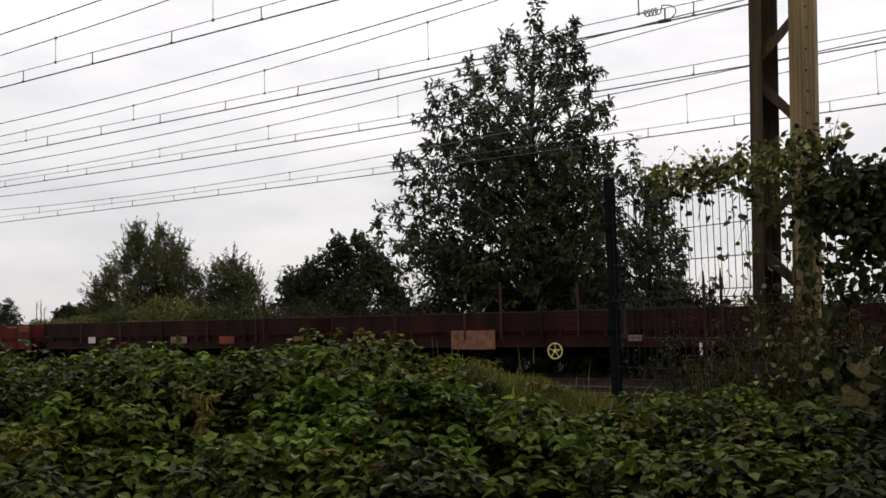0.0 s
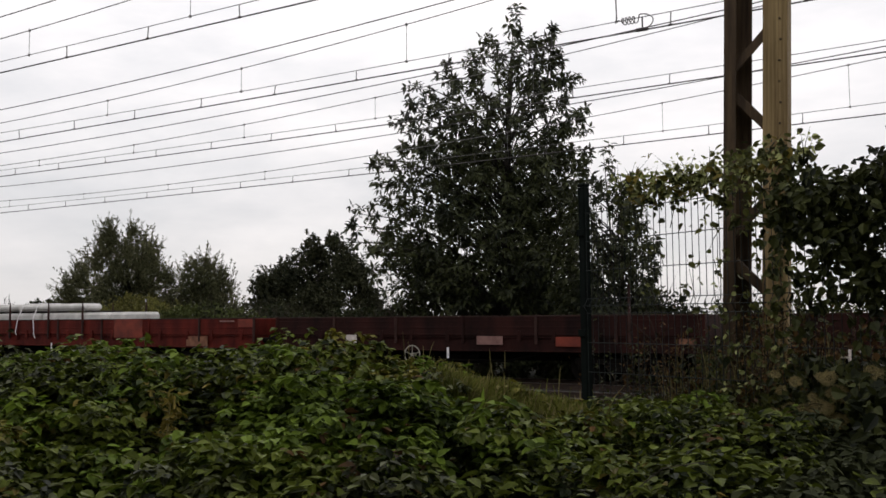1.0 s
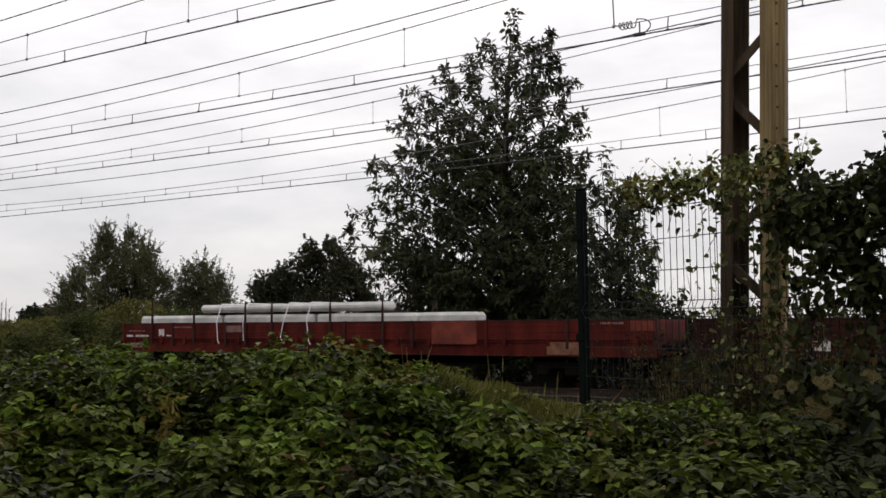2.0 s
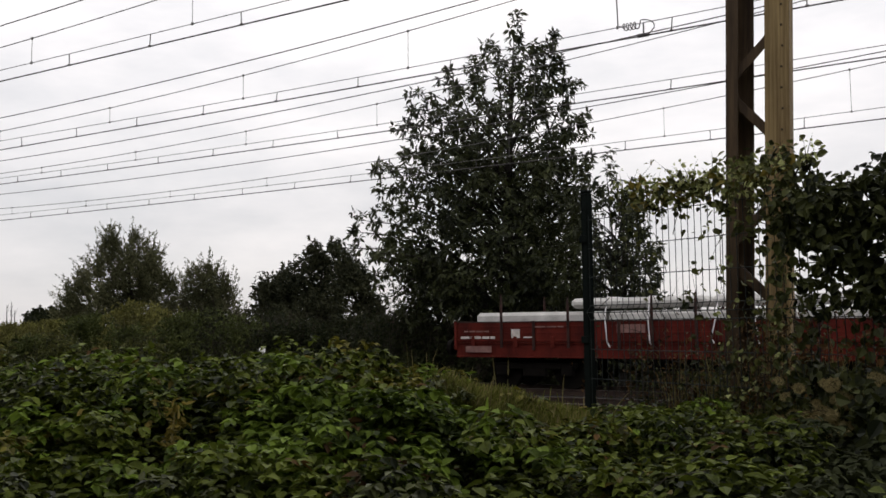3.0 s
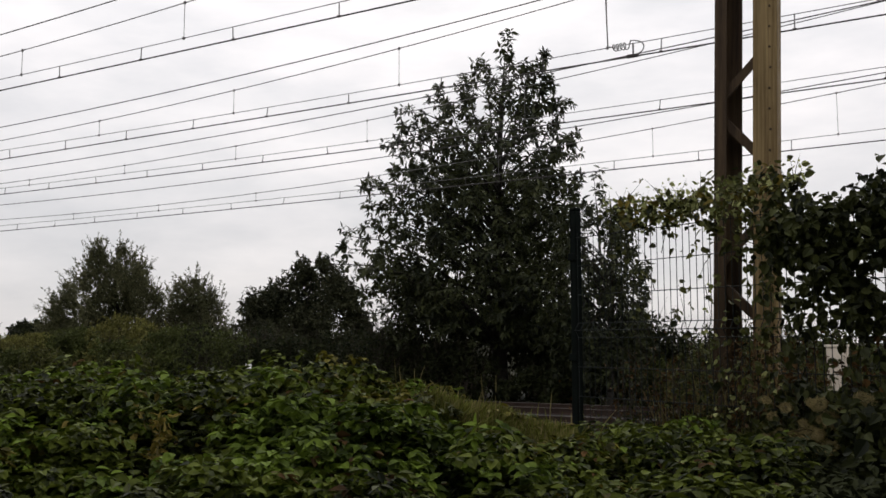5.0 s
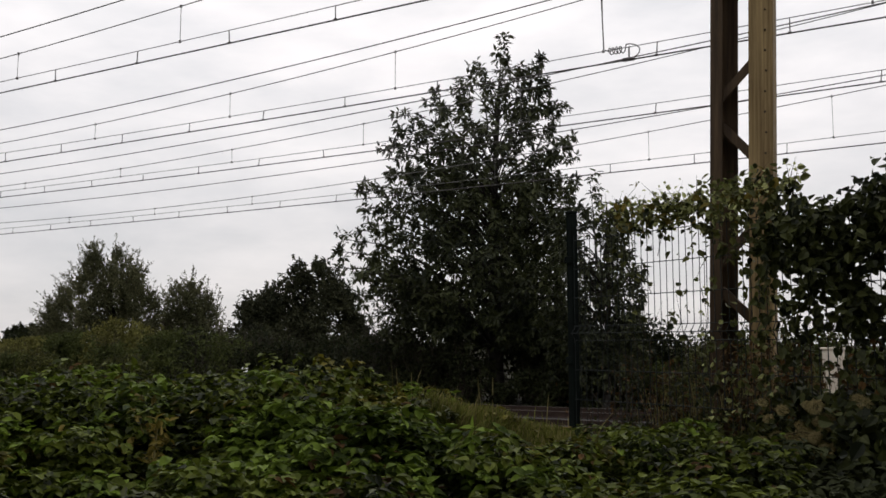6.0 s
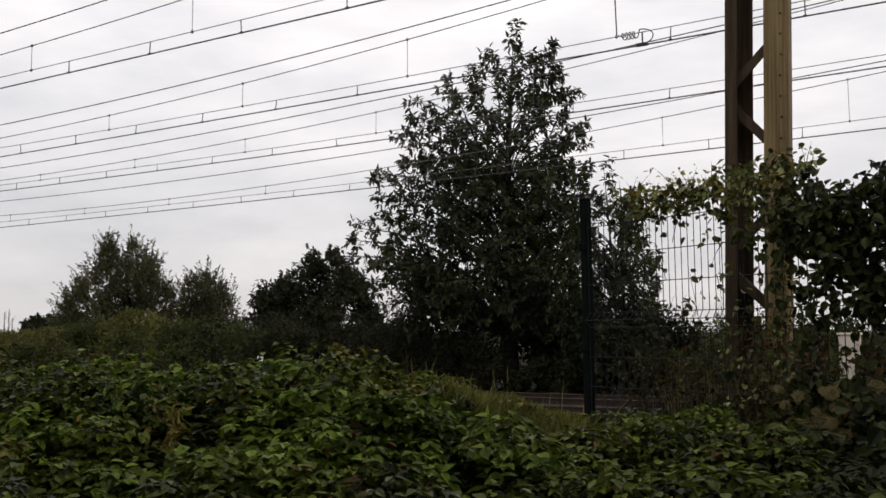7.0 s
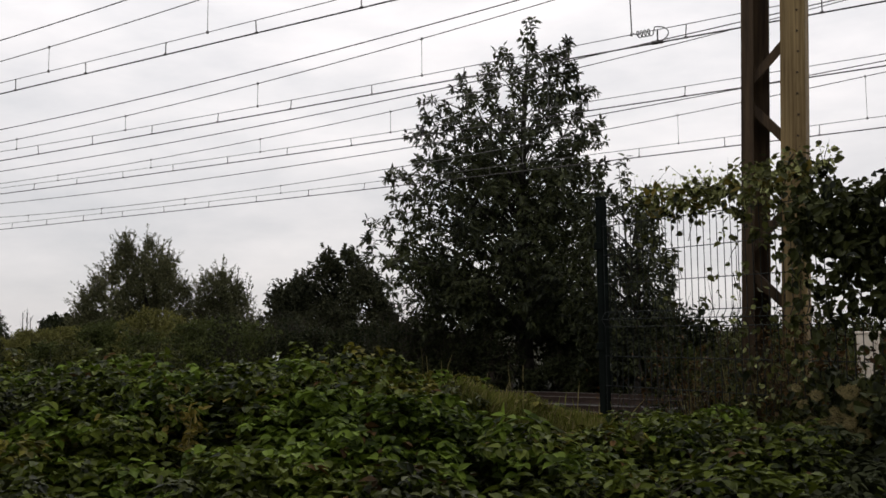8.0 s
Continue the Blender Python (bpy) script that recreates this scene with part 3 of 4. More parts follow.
def build_load():
    rows = [(0.95, 4.5, 0), (4.58, 8.1, 0), (8.2, 11.6, 0), (11.66, 13.4, 0), (3.62, 6.95, 1), (7.02, 10.5, 1)]
    for x0, x1, tier in rows:
        for k, y in enumerate((-0.78, 0.02)):
            bm = bmesh.new()
            dx = random.uniform(-0.04, 0.04)
            cut = 1.5 if k and x1 in (13.4, 10.5) else 0.0
            z0 = 1.245 + tier * 0.78
            z1 = 1.95 if tier == 0 else 2.27
            box(bm, 0, max(0.3, x1 - x0 - cut), -0.36, 0.36, 0, z1 - z0, 0.085)
            bmesh.ops.subdivide_edges(bm, edges=[e for e in bm.edges if e.calc_length() > 1.5], cuts=5)
            for v in bm.verts:
                v.co += Vector((0, noise.noise(v.co * 2.3), noise.noise(v.co * 1.9 + Vector((4, 0, 0))))) * 0.012
            at = (REAR + x0 + dx, TRACKS[3] + y, z0)
            ob = part("concrete_beam", bm, CONCRETE)
            ob.matrix_world = Matrix.Translation(at)
            tagged(ob, "pale grey cast concrete beam lying on the wagon" if not tier else "pale grey concrete beam stacked on other beams", "concrete beam", "concrete beams on the wagon")
            moving.append((ob, at))
    for x0, x1 in ((4.0, 4.12), (6.3, 6.42), (7.6, 7.72), (10.4, 10.52)):
        bm = bmesh.new()
        box(bm, 0, 0.12, -1.1, 0.4, 0, 0.072, 0.004)
        at = (REAR + x0, TRACKS[3], 1.952)
        ob = part("spacer_batten", bm, BARK)
        ob.matrix_world = Matrix.Translation(at)
        tagged(ob, "dark wooden batten between concrete beams", "batten", "battens under the beams")
        moving.append((ob, at))
    for x, lean, low in ((4.56, 0.06, 1.08), (5.62, 0.04, 1.10), (7.22, -0.14, 1.18), (8.02, 0.10, 1.06)):
        bm = bmesh.new()
        y = -SIDE - 0.075
        pts = [(x, 0.4, 2.285), (x, -1.15, 2.285), (x, -1.17, 2.26), (x + lean * 0.2, y, 1.76), (x + lean, y, low + 0.1), (x + lean + 0.07, y - 0.01, low)]
        for p, q in zip(pts, pts[1:]):
            rod(bm, p, q, 0.017, seg=5)
        at = (REAR, TRACKS[3], 0)
        ob = part("tie_strap", bm, STRAP)
        ob.matrix_world = Matrix.Translation(at)
        tagged(ob, "white load strap hanging over the wagon side", "strap", "load straps")
        moving.append((ob, at))


build_load()


# ---- trees behind the tracks ----
def spray(centres, radius, per, leaflets, length, width, droop, shell=0.55):
    """Leaf sprays round the centres: each a small star of leaflets."""
    n = len(centres) * per
    c = np.repeat(centres, per, axis=0)
    rr = np.repeat(radius, per)
    d = unit(rng.normal(size=(n, 3)))
    r = rr * (shell + (1 - shell) * rng.random(n) ** 0.6) * rng.uniform(0.8, 1.25, n)
    p = c + d * r[:, None] * np.array([1, 1, 0.8])
    out = unit(d + rng.normal(scale=0.5, size=(n, 3)) + np.array([0, 0, 0.15]))
    P = np.repeat(p, leaflets, axis=0)
    O = np.repeat(out, leaflets, axis=0)
    m = len(P)
    along = unit(O * 0.7 + rng.normal(scale=0.75, size=(m, 3)) + np.array([0, 0, -droop]))
    P = P + O * (rng.random(m) * length * 0.7)[:, None]
    nor = unit(rng.normal(scale=0.6, size=(m, 3)) + np.array([0, 0, 1.0]))
    return leaf_arrays(P, along, nor, length * rng.uniform(0.6, 1.25, m), width * rng.uniform(0.7, 1.2, m))


def shoots(centres, radius, n, leaves, length, width, rise):
    """Slender shoots rising from the lobes, with narrow leaves along each."""
    k = rng.integers(0, len(centres), n)
    p0 = centres[k] + unit(rng.normal(size=(n, 3))) * (radius[k] * rng.random(n) ** 0.5)[:, None]
    out = centres[k] * np.array([0.12, 0.12, 0.0])
    d = unit(out + rng.normal(scale=0.28, size=(n, 3)) + np.array([0, 0, 1.0]))
    reach = rise * rng.uniform(0.35, 1.2, n)
    u = rng.random((n, leaves, 1)) ** 0.8
    P = (p0[:, None, :] + d[:, None, :] * reach[:, None, None] * u + rng.normal(scale=0.06, size=(n, leaves, 3)) * (1.15 - u)).reshape(-1, 3)
    D = np.repeat(d, leaves, axis=0)
    m = len(P)
    along = unit(D * 0.9 + rng.normal(scale=0.55, size=(m, 3)))
    return leaf_arrays(P, along, unit(rng.normal(size=(m, 3)) + np.array([0, 0, 0.5])), length * rng.uniform(0.6, 1.2, m), width * rng.uniform(0.7, 1.2, m))


def limb(bm, a, b, r0, r1, bend=0.3, seg=7, cuts=5):
    a, b = Vector(a), Vector(b)
    off = Vector((random.uniform(-1, 1), random.uniform(-1, 1), random.uniform(0, 0.6))) * (b - a).length * bend * 0.3
    last = a
    for i in range(1, cuts + 1):
        u = i / cuts
        p = a.lerp(b, u) + off * math.sin(u * math.pi)
        rod(bm, last, p, r0 + (r1 - r0) * (i - 1) / cuts, r0 + (r1 - r0) * u, seg)
        last = p


def tree(name, base, height, profile, lobes, lobe_r, per, leaflets, length, width, mat, label, droop=0.3, trunk_r=0.2, shell=0.55, lean=0.0, flat=1.0, twigs=0, sink=0.25, rising=0, rise=1.6):
    """profile: (share of the height, half width, sideways shift) rows from low to high."""
    t = thing(name, base, label, "tree")
    hs, ws, sh = (np.array(c) for c in zip(*profile))
    grid = np.linspace(hs[0], hs[-1], 80)
    share = np.cumsum(np.interp(grid, hs, ws) ** 1.4 + 0.05)
    h = np.interp((np.arange(lobes) + rng.random(lobes)) / lobes, share / share[-1], grid)
    rim = rng.random(lobes) < 0.30
    rim[-4:] = True
    w, s = np.interp(h, hs, ws), np.interp(h, hs, sh)
    a = np.where(rim, np.where(np.arange(lobes) % 2, 0.0, math.pi) + rng.normal(scale=0.35, size=lobes), rng.random(lobes) * math.tau)
    q = np.where(rim, rng.uniform(0.82, 1.12, lobes), rng.random(lobes) ** 0.5)
    rad = np.minimum(np.minimum(lobe_r * rng.uniform(0.55, 1.25, lobes), w * 0.6 + 0.1), (1.0 - h) * height * 0.55 + 0.12)
    reach = np.maximum(w - rad * 0.75, 0.02) * q
    lat, dep = reach * np.cos(a) + s, reach * np.sin(a) * flat
    c = np.stack([lat * RT.x + dep * AX.x, lat * RT.y + dep * AX.y, h * height], axis=1)
    v, f = spray(c, rad, per, leaflets, length, width, droop, shell)
    crown = raw("crown", v, f, mat, t)
    tagged(crown, kind="stuff")
    bm = bmesh.new()
    top = Vector((sh[-1] * RT.x * 0.7, sh[-1] * RT.y * 0.7, height * 0.86))
    limb(bm, (0, 0, -sink), top, trunk_r, trunk_r * 0.12, 0.15, 9, 8)
    part("trunk", bm, BARK, t, smooth=True)
    for i in rng.permutation(lobes)[: min(lobes, 16)]:
        bm = bmesh.new()
        tip = Vector(c[i])
        start = Vector((top.x, top.y, 0)) * (tip.z * 0.6 / height) + Vector((0, 0, max(0.3, tip.z - math.hypot(tip.x, tip.y) * 0.75 - 0.3)))
        limb(bm, start, tip, trunk_r * 0.3, 0.02, 0.35, 5, 4)
        part("limb", bm, BARK, t)
    if rising:
        v, f = shoots(c, rad, rising, 26, length * 0.8, width * 0.9, rise)
        tagged(raw("shoot_mass", v, f, mat, t), kind="stuff")
    if twigs:
        k = rng.integers(0, lobes, twigs)
        p0 = c[k] + rng.normal(scale=0.3, size=(twigs, 3)) * rad[k][:, None]
        d = unit(c[k] - np.array([0, 0, height * 0.35]) + rng.normal(scale=0.7, size=(twigs, 3)))
        d[:, 2] = np.abs(d[:, 2]) + 0.5
        v, f = blade_arrays(p0, p0 + unit(d) * (rad[k] * rng.uniform(0.9, 1.7, twigs))[:, None], np.full(twigs, 0.02))
        tagged(raw("twig_mass", v, f, STEM, t), kind="stuff")
    return t


def rosettes(centre, out, leaflets, length, width, droop):
    """Stars of hanging leaflets round the centres, each facing its way out."""
    n = len(centre)
    e1 = unit(np.cross(out, np.array([[0.13, 0.21, 1.0]])))
    e2 = np.cross(out, e1)
    turn = rng.random((n, 1)) * math.tau + np.arange(leaflets)[None, :] / leaflets * math.tau + rng.normal(scale=0.25, size=(n, leaflets))
    ring = e1[:, None, :] * np.cos(turn)[..., None] + e2[:, None, :] * np.sin(turn)[..., None]
    along = unit((ring + out[:, None, :] * rng.uniform(0.0, 0.9, (n, leaflets, 1)) + np.array([0, 0, -droop])).reshape(-1, 3))
    m = n * leaflets
    nor = unit(np.repeat(out, leaflets, axis=0) * 0.35 + rng.normal(scale=0.4, size=(m, 3)) + np.array([0, 0, 1.0]))
    size = np.repeat(rng.uniform(0.7, 1.2, n), leaflets) * rng.uniform(0.75, 1.15, m)
    return leaf_arrays(np.repeat(centre, leaflets, axis=0) + along * 0.04, along, nor, length * size, width * size, 0.12, 0.3)


def bough_tree(name, base, outline, boughs, leaders, label, length, width, trunk_r, inner=950, category="tree"):
    """A tree of single boughs. outline: (height, reach to one side, reach to the other) rows from low to high."""
    t = thing(name, base, label, category)
    hs, ls, rs = (np.array(c) for c in zip(*outline))
    side, ahead = np.array(RT), np.array(AX)
    height = hs[-1]
    spots, ways, wood = [], [], []

    def bough(root, tip, spread, gap, start, many):
        """Leaf stars along a bough that arches from root to tip, and along its side twigs."""
        d = tip - root
        reach = np.linalg.norm(d)
        arch = np.array([0, 0, 0.16 * math.hypot(d[0], d[1])])
        at = lambda u: root + d * u + arch * 4 * u * (1 - u)
        wood.append([at(u) for u in (0.0, 0.25, 0.5, 0.75, 1.0)])
        flat = unit(np.array([[d[0], d[1], 0.0]]))[0] if math.hypot(d[0], d[1]) > 0.3 else np.array([1.0, 0, 0])
        cross = np.array([-flat[1], flat[0], 0.0])
        u = start
        while u < 1.0:
            p = at(u)
            for s in (-1, 1):
                long = spread * (1.15 - u) * rng.uniform(0.5, 1.2)
                way = unit((flat * rng.uniform(0.4, 1.1) + cross * s * rng.uniform(0.5, 1.0) + np.array([0, 0, rng.uniform(-0.15, 0.45)]))[None])[0]
                k = max(1, int(long / gap))
                for i in range(1, k + 1):
                    for _ in range(many):
                        spots.append(p + way * long * i / k + np.array([0, 0, -0.12 * (long * i / k) ** 2]) + rng.normal(scale=0.10, size=3))
                        ways.append(way + rng.normal(scale=0.35, size=3) + np.array([0, 0, 0.25]))
            u += gap / max(reach, 0.5) * 1.25
        for _ in range(3):
            spots.append(at(1.0) + rng.normal(scale=0.08, size=3))
            ways.append(unit(d[None])[0] + rng.normal(scale=0.3, size=3))
    share = np.cumsum(0.35 + np.interp(np.linspace(hs[0], hs[-3], 60), hs, ls + rs))
    for i in range(boughs):
        h = float(np.interp((i + rng.random()) / boughs, share / share[-1], np.linspace(hs[0], hs[-3], 60)))
        a = i * 2.39996 + rng.normal(scale=0.25)
        right, left = np.interp(h, hs, rs), np.interp(h, hs, ls)
        reach = (right * rng.uniform(0.70, 1.0) if math.cos(a) > 0 else left * rng.uniform(0.84, 1.14))
        depth = 0.5 * (right + left) * 0.85 * rng.uniform(0.7, 1.0)
        tip = side * reach * math.cos(a) + ahead * depth * math.sin(a) + np.array([0, 0, h])
        low = max(1.6, h - 0.55 * math.hypot(reach * math.cos(a), depth * math.sin(a)) - 0.2)
        bough(np.array([0.0, 0, low]), tip, 0.32 + 0.20 * min(reach, 3.5), 0.29, 0.30, 1)
    for lat, z, root_z, wide in leaders:
        bough(np.array([0.0, 0, root_z]) + side * lat * 0.5, side * lat + np.array([0, 0, z]), wide, 0.17, 0.42, 1)
    # the shaded inside of the crown
    for _ in range(inner):
        h = hs[0] + (hs[-1] * 0.62 - hs[0]) * rng.random()
        a, q = rng.random() * math.tau, 0.78 * math.sqrt(rng.random())
        wide = (np.interp(h, hs, rs) if math.cos(a) > 0 else np.interp(h, hs, ls)) * q
        spots.append(side * wide * math.cos(a) + ahead * wide * math.sin(a) * 0.8 + np.array([0, 0, h]))
        ways.append(side * math.cos(a) + ahead * math.sin(a) + rng.normal(scale=0.4, size=3))
    spots, ways = np.array(spots), unit(np.array(ways))
    v, f = rosettes(spots, ways, 7, length, width, 0.4)
    tagged(raw("crown", v, f, LEAF_TREE, t), kind="stuff")
    bm = bmesh.new()
    limb(bm, (0, 0, -0.3), (side[0] * 0.15, side[1] * 0.15, height * 0.9), trunk_r, trunk_r * 0.10, 0.1, 9, 9)
    part("trunk", bm, BARK, t, smooth=True)
    for pts in wood:
        bm = bmesh.new()
        r = 0.012 + 0.009 * float(np.linalg.norm(pts[-1] - pts[0]))
        for k, (p, q) in enumerate(zip(pts, pts[1:])):
            rod(bm, p, q, r * (1 - k * 0.22), r * (1 - (k + 1) * 0.22), 5)
        part("limb", bm, BARK, t)
    return t


bough_tree("ash_tree", (-13.2, 28.0, -0.3),
           [(1.9, 3.6, 2.6), (3.1, 4.6, 2.95), (4.0, 5.25, 2.95), (4.9, 5.5, 2.95), (5.8, 4.7, 2.9), (6.7, 5.1, 2.8), (7.7, 4.4, 3.05), (8.8, 3.9, 2.95), (9.9, 3.4, 2.35), (10.4, 2.3, 1.95), (10.9, 1.7, 1.8), (11.6, 0.8, 1.7), (12.1, 0.4, 1.4), (12.7, 0.2, 0.3)],
           150, [(0.2, 12.6, 9.6, 0.42), (-0.55, 11.75, 9.4, 0.45), (1.55, 12.1, 9.2, 0.36), (-2.2, 10.85, 8.4, 0.32), (2.35, 10.3, 8.2, 0.30), (0.9, 11.6, 9.0, 0.5), (-1.3, 11.2, 8.8, 0.45), (1.7, 11.2, 8.8, 0.42)],
           "tall dark green broadleaf tree with tiered drooping leaf clusters", 0.23, 0.098, 0.3)
bough_tree("young_ash_tree", (-8.85, 26.3, -0.3),
           [(0.8, 1.7, 1.3), (2.5, 1.9, 1.5), (4.1, 1.7, 1.3), (5.4, 1.5, 0.9), (6.2, 1.1, 0.6), (6.7, 0.8, 0.4), (7.0, 0.4, 0.2)],
           96, [(-0.35, 7.0, 4.4, 0.5), (0.5, 6.2, 3.8, 0.5), (-1.1, 6.6, 3.8, 0.5)], "slim broadleaf tree with loose mid green foliage", 0.19, 0.080, 0.12, 240)
tree("willow_tree", (-56.0, 50.0, -0.3), 9.4,
     [(0.06, 4.6, -1.3), (0.36, 4.6, -1.4), (0.51, 4.2, -1.2), (0.65, 3.3, -0.7), (0.75, 2.9, -0.6), (0.87, 2.2, -0.9), (0.96, 1.3, -1.2), (1.0, 0.4, -1.5)],
     240, 0.75, 34, 5, 0.25, 0.07, LEAF_WILLOW, "grey green willow with upright feathery twigs", droop=-0.5, trunk_r=0.28, shell=0.1, twigs=900, rising=1500, rise=1.35)
tree("willow_tree", (-47.8, 50.0, -0.3), 6.4,
     [(0.06, 2.8, -0.2), (0.5, 2.4, -0.4), (0.70, 2.0, -0.7), (0.88, 1.3, -1.0), (1.0, 0.5, -1.2)],
     110, 0.65, 28, 5, 0.25, 0.07, LEAF_WILLOW, "smaller grey green willow with thin feathery outline", droop=-0.5, trunk_r=0.22, shell=0.1, twigs=800, rising=700, rise=1.35)
tree("maple_tree", (-34.2, 45.0, -0.3), 7.1,
     [(0.08, 4.6, -0.3), (0.38, 4.1, -0.2), (0.55, 3.7, -0.25), (0.67, 3.2, -0.2), (0.77, 2.3, 0.2), (0.89, 1.5, 0.15), (1.0, 0.5, 0.1)],
     230, 0.78, 40, 4, 0.26, 0.11, LEAF_MAPLE, "dense dark green rounded tree", droop=0.3, trunk_r=0.25, shell=0.2, rising=260, rise=0.75)
tree("round_tree", (-81.0, 60.0, -0.3), 4.0,
     [(0.1, 2.6, 0.0), (0.5, 2.7, 0.0), (0.8, 1.9, 0.0), (0.99, 0.7, 0.0)],
     50, 0.8, 40, 4, 0.36, 0.18, LEAF_DARK, "small dark rounded tree in the distance", trunk_r=0.15, shell=0.5)
tree("conifer_tree", (-75.2, 49.0, -0.3), 4.6,
     [(0.05, 2.3, 0.0), (0.4, 1.6, 0.0), (0.7, 0.9, 0.0), (0.99, 0.1, 0.0)],
     60, 0.6, 30, 4, 0.30, 0.07, LEAF_DARK, "dark pointed conifer in the distance", trunk_r=0.15, shell=0.4)


def bare_sapling(x, y, heights):
    t = thing("bare_sapling", (x, y, -0.4), "thin bare upright saplings in the distance", "sapling")
    for i, h in enumerate(heights):
        bm = bmesh.new()
        limb(bm, (i * 0.55, 0, 0), (i * 0.55 + random.uniform(-0.1, 0.1), 0, h), 0.06, 0.02, 0.1, 5, 4)
        for k in range(5):
            z = h * (0.55 + 0.09 * k)
            limb(bm, (i * 0.55, 0, z), (i * 0.55 + random.uniform(-0.25, 0.25), 0.1, z + 0.5), 0.025, 0.01, 0.1, 4, 2)
        part("stem", bm, BARK, t)


bare_sapling(-71.0, 49.0, (4.1, 4.3, 3.6))


def scrub(name, x, y, height, half, mat, label, lobes=26, per=34, length=0.15, width=0.07, twigs=90):
    t = thing(name, (x, y, ground_z(x, y) - 0.1), label, "shrub", "weeds by the fence" if y < 10 else "scrub behind the tracks")
    a, q = rng.random(lobes) * math.tau, np.sqrt(rng.random(lobes))
    h = rng.random(lobes) ** 0.7 * height * 0.85
    w = half * np.sqrt(np.clip(1.05 - (h / height) ** 2, 0.05, 1))
    c = np.stack([w * q * np.cos(a), w * q * np.sin(a) * 0.6, h], axis=1)
    v, f = spray(c, np.full(lobes, 0.22 * height), per, 4, length, width, 0.1, 0.3)
    tagged(raw("foliage", v, f, mat, t), kind="stuff")
    p0 = c[rng.integers(0, lobes, twigs)]
    d = unit(rng.normal(scale=0.5, size=(twigs, 3)) + np.array([0, 0, 1.2]))
    v, f = blade_arrays(p0 * np.array([1, 1, 0.4]), p0 + d * height * 0.42, np.full(twigs, 0.012 if y > 10 else 0.003))
    tagged(raw("stem_mass", v, f, STEM if y > 10 else GRASS_DRY, t), kind="stuff")
    return t


for i in range(34):
    x = -63 + i * 1.95 + random.uniform(-0.7, 0.7)
    y = 27.3 + random.uniform(-0.6, 2.6)
    h = 1.7 + random.uniform(-0.5, 0.8) + (0.7 if -29 < x < -9 else 0.0) - (0.5 if x > -8 else 0.0)
    # Around the tall tree all scrub is leaf_dark: canopy shade in its colour.
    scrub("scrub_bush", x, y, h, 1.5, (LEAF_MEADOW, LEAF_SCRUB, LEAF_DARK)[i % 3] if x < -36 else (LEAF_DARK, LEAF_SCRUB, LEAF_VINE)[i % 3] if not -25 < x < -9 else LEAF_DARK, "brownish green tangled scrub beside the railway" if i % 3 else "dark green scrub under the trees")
for x, y, h in ((-47, 38, 3.0), (-41, 37, 3.6), (-53, 40, 2.6), (-36, 36, 2.9), (-30, 36, 2.8), (-24, 35, 2.5), (-20, 31, 2.5), (-17.2, 31, 4.6), (-13, 30.5, 4.2), (-10, 30, 3.0), (-10.6, 27.2, 1.3), (-16.5, 27.0, 1.3), (-19.5, 27.4, 1.6), (-62, 44, 2.6), (-70, 46, 2.2)):
    # Beyond x = -34 the darker leaf again carries the shade under the trees.
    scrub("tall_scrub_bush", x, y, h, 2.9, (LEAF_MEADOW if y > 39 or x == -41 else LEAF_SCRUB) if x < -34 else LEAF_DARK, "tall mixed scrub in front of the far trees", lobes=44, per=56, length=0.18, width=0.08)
for x, y, h in ((-22.3, 26.1, 1.0), (-9.5, 30, 2.4), (-7.2, 31, 2.7), (-5.2, 30, 2.4), (-3.0, 30.5, 2.5), (-0.5, 31, 2.3), (2.5, 30, 2.3)):
    scrub("scrub_bush", x, y, h, 1.9, LEAF_SCRUB, "brownish green tangled scrub beside the railway", lobes=40)


def trackside_cabinet():
    # A pale shape taken as a cabinet, placed and sized to fit the view.
    t = thing("trackside_cabinet", (-2.42, 25.3, -0.5), "beige metal equipment cabinet beside the tracks", "cabinet")
    bm = bmesh.new()
    box(bm, -0.27, 0.27, -0.2, 0.2, 0, 0.55, 0.01)
    part("plinth", bm, SLEEPER, t)
    bm = bmesh.new()
    box(bm, -0.25, 0.25, -0.18, 0.18, 0.555, 2.02, 0.012)
    part("body", bm, CABINET, t)
    bm = bmesh.new()
    box(bm, -0.29, 0.29, -0.22, 0.22, 2.022, 2.09, 0.015)
    part("roof", bm, CABINET, t)
    bm = bmesh.new()
    box(bm, -0.21, 0.21, -0.20, -0.183, 0.62, 1.95, 0.006)
    door = part("door", bm, CABINET, t)
    bm = bmesh.new()
    box(bm, 0.13, 0.16, -0.225, -0.20, 1.2, 1.38, 0.004)
    part("handle", bm, UNDER, door, "dark handle")


trackside_cabinet()


# Added wall, never in view: keeps sky light off the foreground.
def sky_blocker():
    bm = bmesh.new()
    box(bm, -40, 40, -4.3, -4.0, -0.2, 6.0)
    tagged(part("sky_blocker_wall", bm, BACK), "plain dark wall added unseen behind the viewer to block sky light", "wall", kind="structure")


sky_blocker()

# ---- the bramble bank in front ----
RIDGE_X = (-900, 0, 150, 300, 450, 560, 650, 750, 850, 950, 1030, 1100, 1300, 1568, 2400)
RIDGE_Y = (652, 652, 654, 655, 652, 634, 648, 672, 704, 736, 752, 754, 752, 770, 790)


